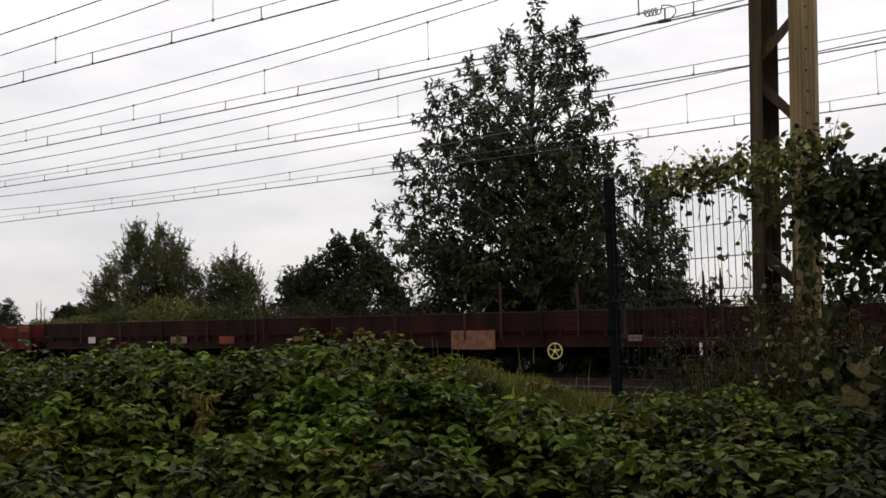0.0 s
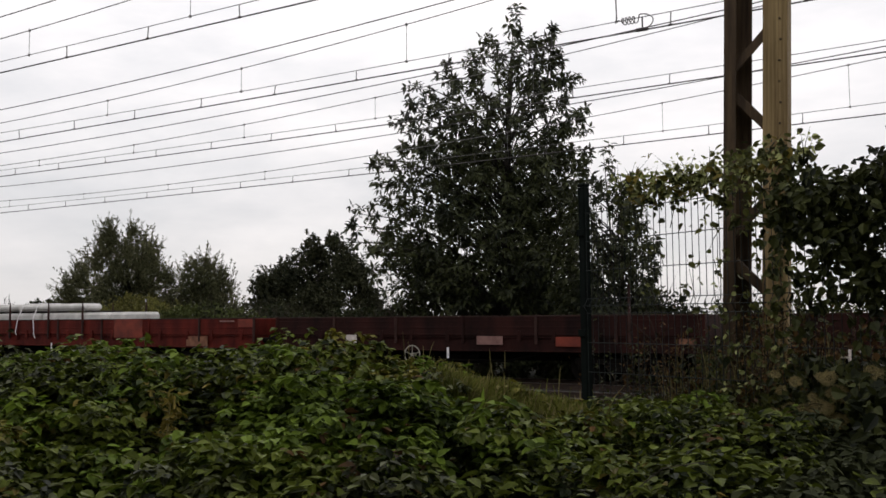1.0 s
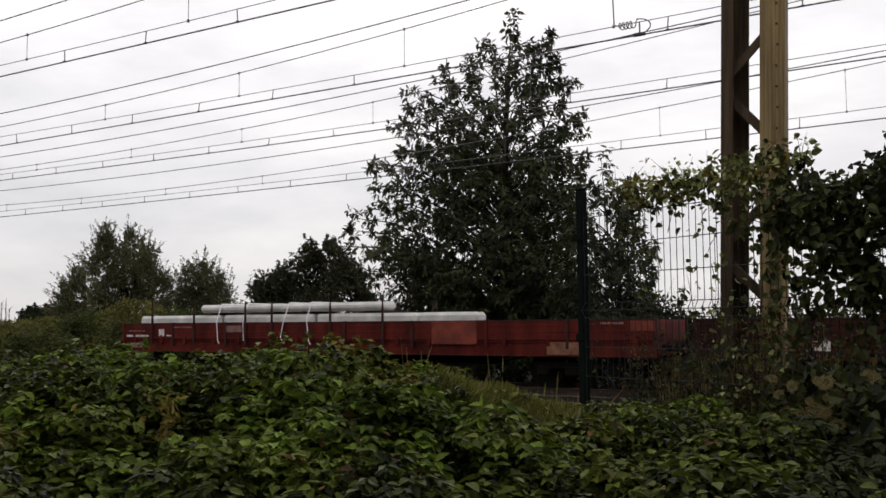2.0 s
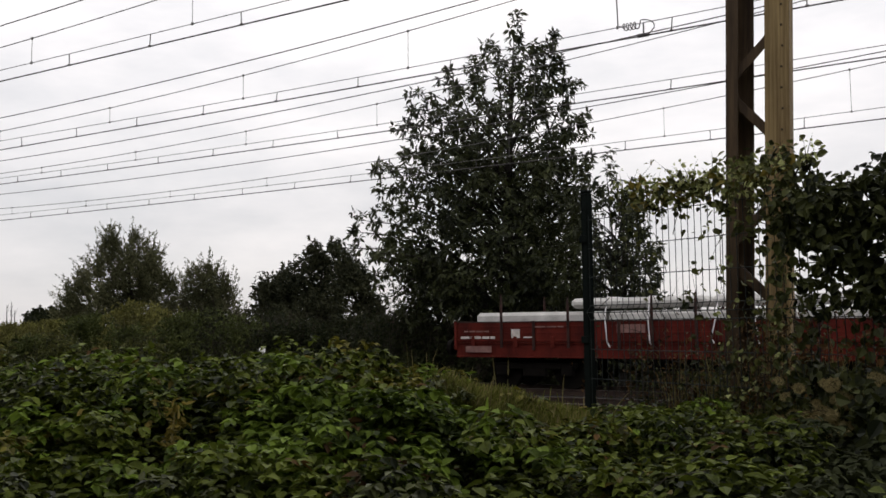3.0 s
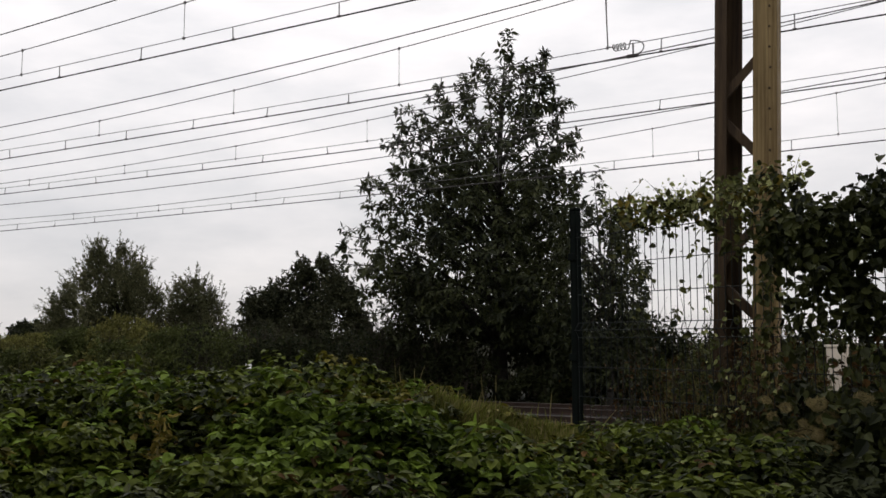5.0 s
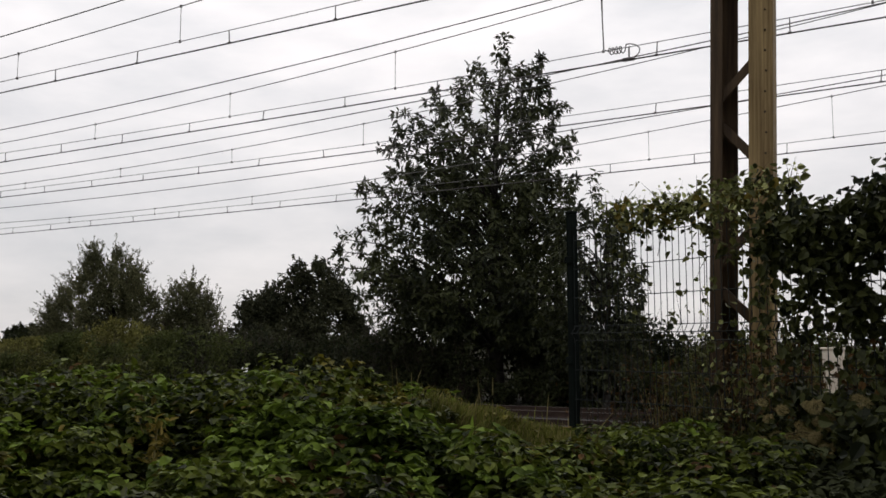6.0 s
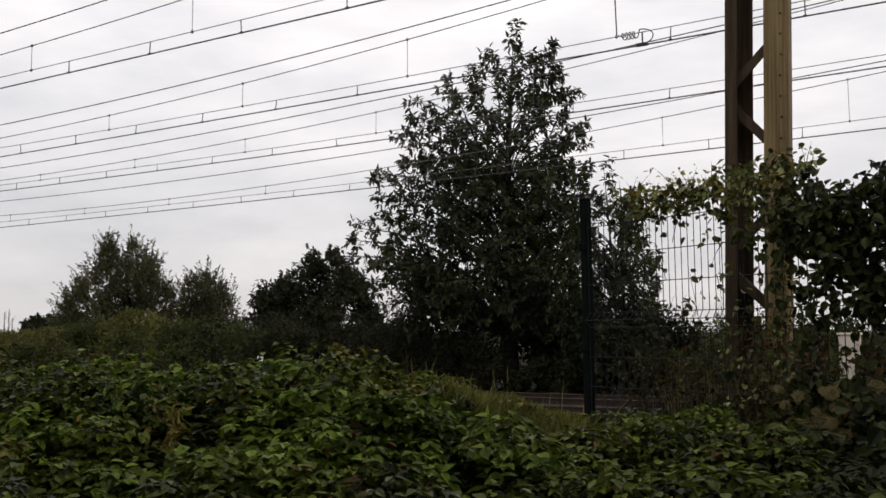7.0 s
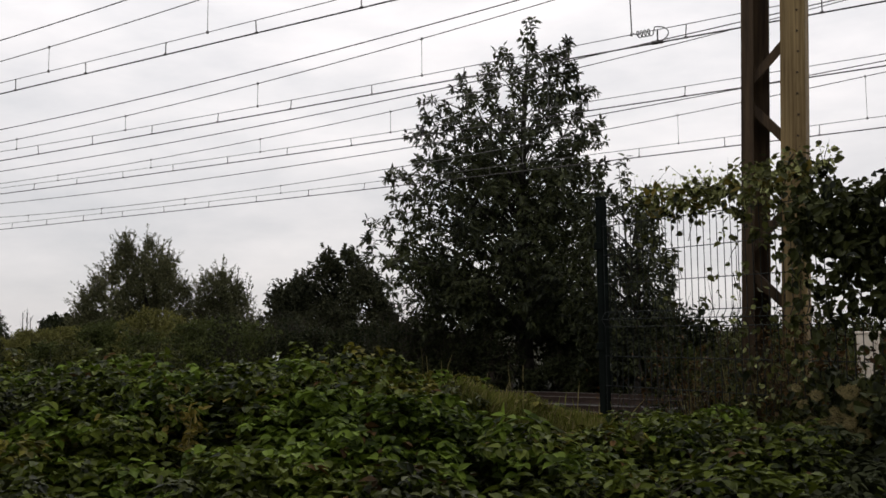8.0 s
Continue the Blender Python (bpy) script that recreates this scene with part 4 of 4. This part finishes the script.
def bank_top(dep, lat):
    """Height of the bramble bank at dep metres ahead and lat metres to the side."""
    px = 784 + 1600 * lat / max(dep, 0.5)
    ridge = 4.7
    zr = 1.65 - (np.interp(px, RIDGE_X, RIDGE_Y) - 590) * ridge / 1600
    near = 1.16
    if dep < 2.4:
        z = near - (2.4 - dep) * 1.1
    elif dep < ridge:
        u = (dep - 2.4) / (ridge - 2.4)
        z = near + (zr - near) * u
    else:
        z = zr - 0.62 * (dep - ridge) ** 1.3
    over = (abs(lat) - dep * 0.62 - 0.35) / 0.8
    if over > 0:
        z = z + (min(z, -0.1) - z) * min(1.0, over) ** 1.5
    lump = 0.15 * noise.noise((dep * 1.7, lat * 1.5, 1.0)) + 0.11 * noise.noise((dep * 4.1, lat * 3.7, 5.0))
    return z + lump * min(1.0, max(0.2, dep - 1.6)) * (1.0 if dep < 4.0 else 0.55) - 0.03


def bank_point(dep, lat, dz=0.0):
    return np.array([AX.x * dep + RT.x * lat, AX.y * dep + RT.y * lat, bank_top(dep, lat) + dz])


def build_bank():
    t = thing("bramble_bank", (0, 0, 0), "dense bank of brambles and ivy with green and yellowing leaves", "bramble bush")
    # A sheet below the leaves whose dark colour stands for the shaded gaps.
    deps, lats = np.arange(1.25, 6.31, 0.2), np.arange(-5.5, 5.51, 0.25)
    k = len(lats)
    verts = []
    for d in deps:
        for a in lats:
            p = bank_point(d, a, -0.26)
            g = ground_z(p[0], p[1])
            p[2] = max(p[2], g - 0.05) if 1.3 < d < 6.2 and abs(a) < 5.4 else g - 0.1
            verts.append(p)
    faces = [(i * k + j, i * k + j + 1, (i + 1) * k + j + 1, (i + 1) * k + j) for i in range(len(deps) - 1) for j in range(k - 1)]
    raw("core", verts, faces, CORE_SHADE, t, "sheet under the leaves, coloured dark for the shaded inside of the bushes")

    # mounds of leaf sprays: every mound a small dome, its leaves hanging over one another
    count = 3000
    dep = 1.9 + 3.35 * rng.random(count) ** 0.85
    lat = (rng.random(count) * 2 - 1) * (dep * 0.60 + 0.4)
    # Fewer mounds near the viewer, so that the darkened core shows through.
    keep = np.array([noise.noise((d * 2.4, a * 2.4, 7.0)) + 0.5 * noise.noise((d * 5.5, a * 5.5, 2.0)) for d, a in zip(dep, lat)]) > np.interp(dep, (2.2, 3.2, 4.2), (0.02, -0.16, -0.5))
    dep, lat = dep[keep], lat[keep]
    count = len(dep)
    size = rng.uniform(0.055, 0.15, count) * (0.75 + 0.12 * dep)
    rise = rng.normal(scale=0.06, size=count) - 0.05
    # Mounds near the viewer lean to darker leaves: shade put into the colour.
    shade = np.array([noise.noise((d * 1.1 + 3, a * 1.1, 4.0)) + 0.5 * noise.noise((d * 3.1, a * 3.1, 8.0)) for d, a in zip(dep, lat)]) + rng.normal(scale=0.10, size=count) - np.interp(dep, (2.2, 3.4), (0.20, 0.0))
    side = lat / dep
    # Kind 3, the right edge: darker leaf in place of the climber's shade.
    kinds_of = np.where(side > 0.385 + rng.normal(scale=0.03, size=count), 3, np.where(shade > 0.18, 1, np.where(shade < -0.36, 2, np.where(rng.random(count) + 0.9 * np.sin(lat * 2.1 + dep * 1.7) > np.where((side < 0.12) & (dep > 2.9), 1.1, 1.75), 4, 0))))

    def spread(which, per, length, wide, mat, name, sprig=3):
        pick = np.flatnonzero(which)
        if not len(pick):
            return
        k = np.repeat(pick, per)
        n = len(k)
        around, up = rng.random(n) * math.tau, rng.random(n) ** 0.7
        flat = np.stack([np.cos(around), np.sin(around), np.zeros(n)], axis=1)
        face = unit(flat * np.sqrt(1 - 0.85 * up * up)[:, None] + np.array([0, 0, 1.0]) * (0.25 + 0.9 * up)[:, None])
        c = np.array([bank_point(dep[i], lat[i], rise[i] - 0.06) for i in pick])
        c = np.repeat(c, per, axis=0)
        p = c + face * (size[k] * rng.uniform(0.75, 1.1, n))[:, None] * np.array([1, 1, 0.8])
        P, F, A = np.repeat(p, sprig, axis=0), np.repeat(face, sprig, axis=0), np.repeat(flat, sprig, axis=0)
        m = len(P)
        fan = np.tile((np.arange(sprig) - (sprig - 1) / 2) * 1.05, n) + rng.normal(scale=0.2, size=m)
        cross = np.stack([-A[:, 1], A[:, 0], np.zeros(m)], axis=1)
        along = unit(A * np.cos(fan)[:, None] + cross * np.sin(fan)[:, None] + np.array([0, 0, -0.12]) + rng.normal(scale=0.32, size=(m, 3)))
        nor = unit(F * 0.22 + np.array([0, 0, 0.9]) + rng.normal(scale=0.24, size=(m, 3)))
        s = length * rng.uniform(0.55, 1.3, m)
        v, f = leaf_arrays(P, along, nor, s, s * wide * rng.uniform(0.8, 1.2, m), 0.14, 0.22)
        tagged(raw(name, v, f, mat, t), kind="stuff")
    spread(kinds_of == 0, 22, 0.041, 0.70, LEAF_BUSH, "leaf_mass")
    spread(kinds_of == 1, 21, 0.043, 0.72, LEAF_FRESH, "fresh_leaf_mass")
    spread(kinds_of == 4, 21, 0.040, 0.68, LEAF_OLIVE, "olive_leaf_mass")
    spread(kinds_of == 2, 20, 0.038, 0.66, LEAF_SHADED, "dark_leaf_mass")
    # Shade under the climber, given by a darker leaf colour and fewer leaves.
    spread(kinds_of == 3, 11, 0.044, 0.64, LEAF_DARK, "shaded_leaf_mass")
    spread((rng.random(count) < 0.05) & (side < 0.3), 3, 0.066, 0.85, LEAF_FRESH, "large_leaf_mass", 1)
    warm = np.array([noise.noise((d * 1.5 + 7, a * 1.5, 3.0)) for d, a in zip(dep, lat)])
    spread((warm > 0.27) & (side < 0.3), 3, 0.042, 0.6, LEAF_YELLOW, "yellow_leaf_mass", 2)
    spread((warm < -0.30) & (side < 0.36), 3, 0.040, 0.6, LEAF_BROWN, "brown_leaf_mass", 2)
    # the leaves nearest the path, one by one
    d = 2.45 + 0.9 * rng.random(300)
    a = (rng.random(300) * 2 - 1) * d * 0.5
    kinds = []
    for i in range(6):
        v, f = leaf_arrays(np.zeros((1, 3)), np.array([[1.0, 0, 0]]), np.array([[0.0, 0, 1]]), np.array([0.048 + 0.004 * i]), np.array([0.033 + 0.004 * (i % 3)]), 0.10 + 0.02 * i, 0.12 + 0.03 * i)
        kinds.append((v, f))
    meshes = []
    for i in range(300):
        p = bank_point(d[i], a[i], random.uniform(-0.02, 0.03))
        m = pose(p[0], p[1], p[2], random.uniform(-24, 24), random.uniform(-24, 24), random.uniform(0, 360))
        if i < 6:
            ob = raw("leaf", *kinds[i], LEAF_BUSH, t)
            meshes.append(ob)
            ob.matrix_basis = m
        else:
            shared("leaf", meshes[i % 6], t, m)
    # arching canes
    n = 60
    dep = 2.3 + 2.6 * rng.random(n)
    lat = (rng.random(n) * 2 - 1) * dep * 0.5
    p0 = np.array([bank_point(x, y, -0.10) for x, y in zip(dep, lat)])
    p1 = np.array([bank_point(x + u, y + w, 0.01) for x, y, u, w in zip(dep, lat, rng.normal(scale=0.25, size=n), rng.normal(scale=0.35, size=n))])
    v, f = blade_arrays(p0, p1, np.full(n, 0.002))
    tagged(raw("cane_mass", v, f, STEM, t), kind="stuff")
    return t


build_bank()


def tuft(name, px, row, n, height, mat, label, width=0.0035, spread=0.25, lean=0.3):
    """Grass rising from the bank, towards the given side angle."""
    lat = (px - 784) / 1600 * row
    c = bank_point(row, lat, -0.05)
    t = thing(name, Vector(c), label, "grass", "grass tufts on the bank")
    p = rng.normal(scale=spread, size=(n, 3)) * np.array([1, 1, 0.1])
    tip = p + unit(rng.normal(scale=lean, size=(n, 3)) + np.array([0, 0, 1])) * (height * rng.uniform(0.4, 1.1, n))[:, None]
    v, f = blade_arrays(p, tip, np.full(n, width))
    tagged(raw("blade_mass", v, f, mat, t), kind="stuff")


for px, row, n, h, mat in ((690, 4.8, 14, 0.20, GRASS_DRY), (740, 4.8, 14, 0.21, GRASS_DRY), (790, 4.8, 14, 0.20, GRASS_DRY), (830, 4.7, 16, 0.18, GRASS_DRY), (860, 4.7, 90, 0.10, GRASS_LUSH), (910, 4.6, 60, 0.06, GRASS_DRY),
                           (960, 4.6, 60, 0.06, GRASS_DRY), (990, 4.7, 70, 0.09, GRASS_LUSH), (1110, 5.2, 90, 0.28, GRASS_GREEN), (1170, 5.3, 110, 0.34, GRASS_GREEN),
                           (1240, 5.3, 110, 0.36, GRASS_GREEN), (1300, 5.2, 90, 0.30, GRASS_GREEN), (1210, 5.2, 30, 0.32, GRASS_DRY), (1350, 5.0, 60, 0.26, GRASS_GREEN), (620, 4.9, 30, 0.14, GRASS_GREEN), (960, 4.8, 3, 0.30, GRASS_DRY), (1085, 5.3, 120, 0.20, GRASS_GREEN), (1130, 5.4, 60, 0.44, GRASS_GREEN), (1200, 5.4, 70, 0.50, GRASS_GREEN), (1260, 5.3, 60, 0.48, GRASS_GREEN), (1250, 5.3, 20, 0.5, GRASS_DRY)):
    tuft("grass_tuft", px, row, n, h, mat, "dry straw coloured grass on the bank" if mat is GRASS_DRY else "tall green grass by the fence")


def build_grass_patch():
    """Short yellowing grass where the bank drops towards the tracks."""
    t = thing("grass_patch", (0, 0, 0), "short yellowing grass on the slope of the bank", "grass")
    for n, mat, name in ((2600, GRASS_DRY, "dry_blade_mass"), (9000, GRASS_LUSH, "green_blade_mass")):
        dep = 4.2 + 1.0 * rng.random(n)
        px = 790 + 240 * rng.random(n) ** 0.9 + rng.normal(scale=14, size=n)
        p = np.array([bank_point(a, (b - 784) / 1600 * a, 0.005) for a, b in zip(dep, px)])
        tip = p + unit(rng.normal(scale=0.42, size=(n, 3)) + np.array([0, 0, 1.0])) * rng.uniform(0.03, 0.10, n)[:, None]
        v, f = blade_arrays(p, tip, np.full(n, 0.0032))
        tagged(raw(name, v, f, mat, t), kind="stuff")


build_grass_patch()


def build_litter():
    bm = bmesh.new()
    bmesh.ops.create_grid(bm, x_segments=7, y_segments=7, size=0.12)
    for v in bm.verts:
        v.co = Vector((v.co.x, 0.10 * noise.noise(v.co * 7) + v.co.y * 0.25, v.co.y * 0.9 + 0.07 * noise.noise(v.co * 5 + Vector((3, 0, 0)))))
    ob = part("plastic_sheet", bm, STRAP)
    ob.matrix_world = pose(-22.35, 25.75, 0.74, 0, 0, 20)
    tagged(ob, "crumpled white plastic sheet caught in the scrub", "litter")


build_litter()


def build_dock():
    c = bank_point(3.3, (310 - 784) / 1600 * 3.3, -0.03)
    t = thing("dock_plant", Vector(c), "withered yellow brown dock plant among the brambles", "plant")
    bm = bmesh.new()
    limb(bm, (0, 0, 0), (0.02, 0.0, 0.26), 0.006, 0.002, 0.2, 5, 4)
    part("stalk", bm, GRASS_DRY, t)
    n = 90
    p = np.stack([rng.normal(scale=0.022, size=n) + 0.015, rng.normal(scale=0.016, size=n), 0.04 + 0.22 * rng.random(n)], axis=1)
    v, f = leaf_arrays(p, unit(rng.normal(size=(n, 3))), unit(rng.normal(size=(n, 3)) + np.array([0, 0, 1])), rng.uniform(0.015, 0.05, n), rng.uniform(0.01, 0.02, n))
    tagged(raw("withered_leaf_mass", v, f, LEAF_YELLOW, t), kind="stuff")


build_dock()


for i, (s, off, h) in enumerate(((0.15, -0.5, 0.62), (0.35, -0.35, 0.80), (0.55, -0.45, 0.92), (0.72, -0.3, 0.86), (0.9, -0.5, 0.98), (1.05, -0.35, 0.92), (1.2, -0.6, 0.95), (1.4, -0.7, 0.95), (1.6, -0.6, 1.0), (0.48, -0.9, 0.9), (0.8, -1.0, 1.0), (1.0, -1.1, 1.0))):
    p = FENCE0 + FDIR * s + Vector((FDIR.y, -FDIR.x, 0)) * off
    scrub("weed_clump", p.x, p.y, h, 0.30, (GRASS_GREEN, LEAF_SHADED, LEAF_BROWN, LEAF_VINE)[i % 4], "tangled brownish green weeds at the foot of the fence", lobes=26, per=16, length=0.055, width=0.022, twigs=60)


def build_stems(s0, s1, off, n, high):
    """Tall withering stems with small leaves on the far side of the fence."""
    c = FENCE0 + FDIR * (s0 + s1) / 2 + Vector((FDIR.y, -FDIR.x, 0)) * off
    t = thing("withered_weed", (c.x, c.y, ground_z(c.x, c.y) - 0.05), "tall withering brown stems behind the mesh fence", "weed", "weeds by the fence")
    along = np.array(FDIR)
    p = along * rng.uniform(s0 - s1, s1 - s0, (n, 1)) / 2 + rng.normal(scale=0.22, size=(n, 3)) * np.array([1, 1, 0])
    tip = p + unit(rng.normal(scale=0.12, size=(n, 3)) + np.array([0, 0, 1.0])) * (high * rng.uniform(0.5, 1.1, n))[:, None]
    v, f = blade_arrays(p, tip, np.full(n, 0.0035))
    tagged(raw("stem_mass", v, f, STEM, t), kind="stuff")
    u = rng.random((n, 34, 1)) ** 0.6
    q = (p[:, None] + (tip - p)[:, None] * (0.25 + 0.75 * u) + rng.normal(scale=0.035, size=(n, 34, 3))).reshape(-1, 3)
    m = len(q)
    for name, part_of, mat in (("leaf_mass", slice(0, m // 2), LEAF_SHADED), ("withered_leaf_mass", slice(m // 2, m), LEAF_BROWN)):
        k = len(q[part_of])
        v, f = leaf_arrays(q[part_of], unit(rng.normal(size=(k, 3)) + np.array([0, 0, -0.3])), unit(rng.normal(size=(k, 3)) + np.array([0, 0, 0.6])), rng.uniform(0.02, 0.05, k), rng.uniform(0.008, 0.02, k))
        tagged(raw(name, v, f, mat, t), kind="stuff")


for s0, s1, off, n, high in ((0.1, 0.6, -0.5, 40, 1.15), (0.5, 1.0, -0.7, 46, 1.25), (0.8, 1.4, -0.5, 46, 1.3), (0.3, 0.9, -1.3, 40, 1.3), (1.2, 1.9, -0.6, 40, 1.2)):
    build_stems(s0, s1, off, n, high)


# ---- the climber on the fence ----
def vine_leaves(t, pts, size, mat, name, sprig=2, down=0.5):
    P = np.repeat(np.array(pts), sprig, axis=0)
    m = len(P)
    out = unit(rng.normal(size=(m, 3)) + np.array([-0.2 * AX.x, -0.4 * AX.y, -down]))
    N = unit(rng.normal(scale=0.7, size=(m, 3)) + np.array([-AX.x * 0.7, -AX.y * 0.7, 0.8]))
    s = size * rng.uniform(0.6, 1.25, m)
    v, f = leaf_arrays(P + rng.normal(scale=0.015, size=(m, 3)), out, N, s, s * rng.uniform(0.55, 0.8, m), 0.15, 0.2)
    return tagged(raw(name, v, f, mat, t), kind="stuff")


def fence_point(s, off, z):
    p = FENCE0 + FDIR * s
    return (p.x + FDIR.y * off, p.y - FDIR.x * off, z)


def build_climber():
    t = thing("climbing_vine", (0, 0, 0), "leafy climber with fluffy seed heads smothering the fence and pole", "vine")
    # a thin garland along the top of the fence
    pts = []
    for _ in range(360):
        s = 0.30 + 1.45 * rng.random() ** 0.8
        if 1.05 < s < 1.40 and rng.random() < 0.45:
            continue
        top = 2.44 + 0.05 * math.sin(s * 5.2 + 0.4) + 0.07 * min(1.0, max(0.0, (s - 0.5) / 0.4))
        pts.append(fence_point(s, rng.normal() * 0.08, top + rng.normal() * 0.055))
    # hanging strings of leaves
    for s0, z0, z1, n in ((0.42, 2.1, 2.40, 5), (0.52, 2.1, 2.35, 4), (0.62, 1.75, 1.85, 4), (0.66, 2.03, 2.1, 3), (0.98, 2.15, 2.35, 4), (1.02, 1.98, 2.05, 2), (0.97, 1.74, 1.86, 5), (1.0, 1.58, 1.70, 3),
                          (0.88, 1.80, 1.84, 1), (0.9, 1.25, 1.42, 4), (1.16, 0.95, 2.5, 13), (1.2, 2.2, 2.5, 18), (1.25, 1.0, 1.5, 14), (1.22, 1.6, 2.2, 10), (1.45, 1.0, 2.45, 36), (1.52, 1.0, 2.5, 60), (1.40, 2.1, 2.45, 24), (1.6, 0.9, 2.4, 60)):
        for _ in range(n):
            pts.append(fence_point(s0 + rng.normal() * 0.045, 0.02 + abs(rng.normal()) * 0.06, z0 + (z1 - z0) * rng.random()))
    vine_leaves(t, pts, 0.049, LEAF_VINE, "leaf_mass")
    # the thick mass further along, with gaps to the sky; same vine, leaf colour darkened for shade
    pts = []
    for _ in range(9600):
        s = 1.58 + 1.75 * rng.random() ** 0.9
        top = 2.40 + 0.03 * math.sin(s * 5) + 0.16 * max(0.0, min(1.0, (s - 2.0) / 0.35))
        z = 0.5 + (top - 0.5) * rng.random() ** 0.75
        thin = noise.noise((s * 3.4, z * 3.4, 2.0)) + 0.6 * noise.noise((s * 8.0, z * 8.0, 5.0))
        open_up = 0.85 if 1.40 < z < 2.05 and s < 2.45 else 0.0
        if thin < 0.10 and rng.random() < open_up:
            continue
        if 1.76 < s < 1.98 and 1.42 < z < 1.72 and rng.random() < 0.93:
            continue
        pts.append(fence_point(s, rng.normal() * 0.10 + 0.06, z + rng.normal() * 0.03))
    vine_leaves(t, pts, 0.056, LEAF_SHADED, "leaf_mass", 2, 0.8)
    # a bulge leaning towards the viewer, its leaf colour darkened for the shaded corner
    pts = []
    for _ in range(2600):
        s, z = 2.0 + 1.5 * rng.random(), 0.4 + 0.95 * rng.random()
        reach = 0.55 * min(1.0, (s - 1.9) / 0.5) * (1.15 - 0.5 * abs(z - 1.0))
        pts.append(fence_point(s, reach + rng.normal() * 0.07, z))
    vine_leaves(t, pts, 0.08, LEAF_SHADED, "leaf_mass", 2, 0.8)
    pts = [fence_point(0.45 + 1.2 * rng.random(), rng.normal() * 0.09, 2.50 + rng.normal() * 0.05) for _ in range(60)]
    vine_leaves(t, pts, 0.06, LEAF_YELLOW, "pale_leaf_mass", 2, 0.2)
    pts = [fence_point(1.3 + 1.1 * rng.random(), 0.12 + rng.normal() * 0.06, 0.8 + 0.9 * rng.random()) for _ in range(120)]
    vine_leaves(t, pts, 0.038, LEAF_BROWN, "withered_leaf_mass", 2, 0.8)
    pts = [fence_point(1.15 + 0.4 * rng.random(), 0.08 + rng.normal() * 0.06, 2.48 + rng.normal() * 0.07) for _ in range(60)] + [fence_point(0.50 + 0.7 * rng.random(), rng.normal() * 0.09, 2.48 + rng.normal() * 0.05) for _ in range(120)] + [fence_point(1.1 + 0.6 * rng.random(), 0.1, 1.2 + 1.2 * rng.random()) for _ in range(40)]
    vine_leaves(t, pts, 0.036, LEAF_PALE, "pale_leaf_mass", 2, 0.1)
    # slender shoots reaching up from the garland
    n = 46
    s = np.concatenate([0.35 + 0.75 * rng.random(34), 1.25 + 0.5 * rng.random(12)])
    p0 = np.array([fence_point(a, 0.02, 2.44) for a in s])
    d = np.stack([rng.normal(scale=0.07, size=n), rng.normal(scale=0.05, size=n), rng.uniform(0.08, 0.26, n)], axis=1)
    v, f = blade_arrays(p0, p0 + d, np.full(n, 0.003))
    tagged(raw("shoot_mass", v, f, STEM, t), kind="stuff")
    u = rng.random((n, 7, 1))
    vine_leaves(t, (p0[:, None] + d[:, None] * (0.3 + 0.7 * u)).reshape(-1, 3), 0.03, LEAF_PALE, "bud_mass", 1, -0.4)
    # wiry stems
    n = 90
    s = 0.1 + 3.1 * rng.random(n)
    z = 0.7 + 1.6 * rng.random(n)
    p0 = np.array([fence_point(a, 0.03, b) for a, b in zip(s, z)])
    p1 = np.array([fence_point(a + c, 0.05, min(2.6, b + d)) for a, b, c, d in zip(s, z, rng.normal(scale=0.18, size=n), rng.normal(scale=0.35, size=n))])
    v, f = blade_arrays(p0, p1, np.full(n, 0.003))
    tagged(raw("stem_mass", v, f, STEM, t), kind="stuff")
    # fluffy seed heads
    first = []
    for i in range(3):
        k = 1300
        d = unit(rng.normal(size=(k, 3)))
        lumpy = 1 + 0.45 * np.array([noise.noise((*(q * 1.9), i * 5.0)[:3]) for q in d + i])
        p = d * np.array([1.0, 1.0, 0.8]) * ((0.046 + 0.026 * rng.random(k)) * lumpy)[:, None]
        first.append(leaf_arrays(p, unit(d + rng.normal(scale=0.5, size=(k, 3))), unit(rng.normal(size=(k, 3))), rng.uniform(0.012, 0.026, k), rng.uniform(0.002, 0.005, k), 0.3, 0.1))
    heads = []
    spots = []
    while len(spots) < 36:
        a, z = 1.72 + 0.52 * rng.random(), 0.94 + 0.44 * rng.random()
        if all(math.hypot(a - b, z - c) > 0.058 for b, c in spots):
            spots.append((a, z))
    for i, (a, z) in enumerate(spots):
        m = Matrix.Translation(fence_point(a, 0.30 + 0.10 * rng.random(), z)) @ Matrix.Diagonal((*([rng.uniform(0.3, 0.68)] * 3), 1))
        if i < 3:
            ob = raw("seed_head", *first[i], FLUFF, t, "fluffy beige seed head")
            heads.append(ob)
            ob.matrix_basis = m
        else:
            shared("seed_head", heads[i % 3], t, m)


build_climber()

# ---- sleepers ----
for t in track_things[1:]:
    bm = bmesh.new()
    box(bm, -0.13, 0.13, -1.25, 1.25, -0.30, -0.156, 0.02)
    first = part("sleeper", bm, SLEEPER, t)
    first.matrix_basis = Matrix.Translation((-24, 0, 0))
    for i in range(1, 50):
        shared("sleeper", first, t, Matrix.Translation((-24 + i * 0.6 + random.uniform(-0.02, 0.02), 0, 0)))


def motions():
    times = [0, 0.1, 0.2] + [0.5 * i for i in range(1, 16)] + [7.8, 7.9, 8.0]
    for ob, (x, y, z) in moving:
        walk(ob, [(t, pose(x + SPEED * t, y, z)) for t in times])


motions()
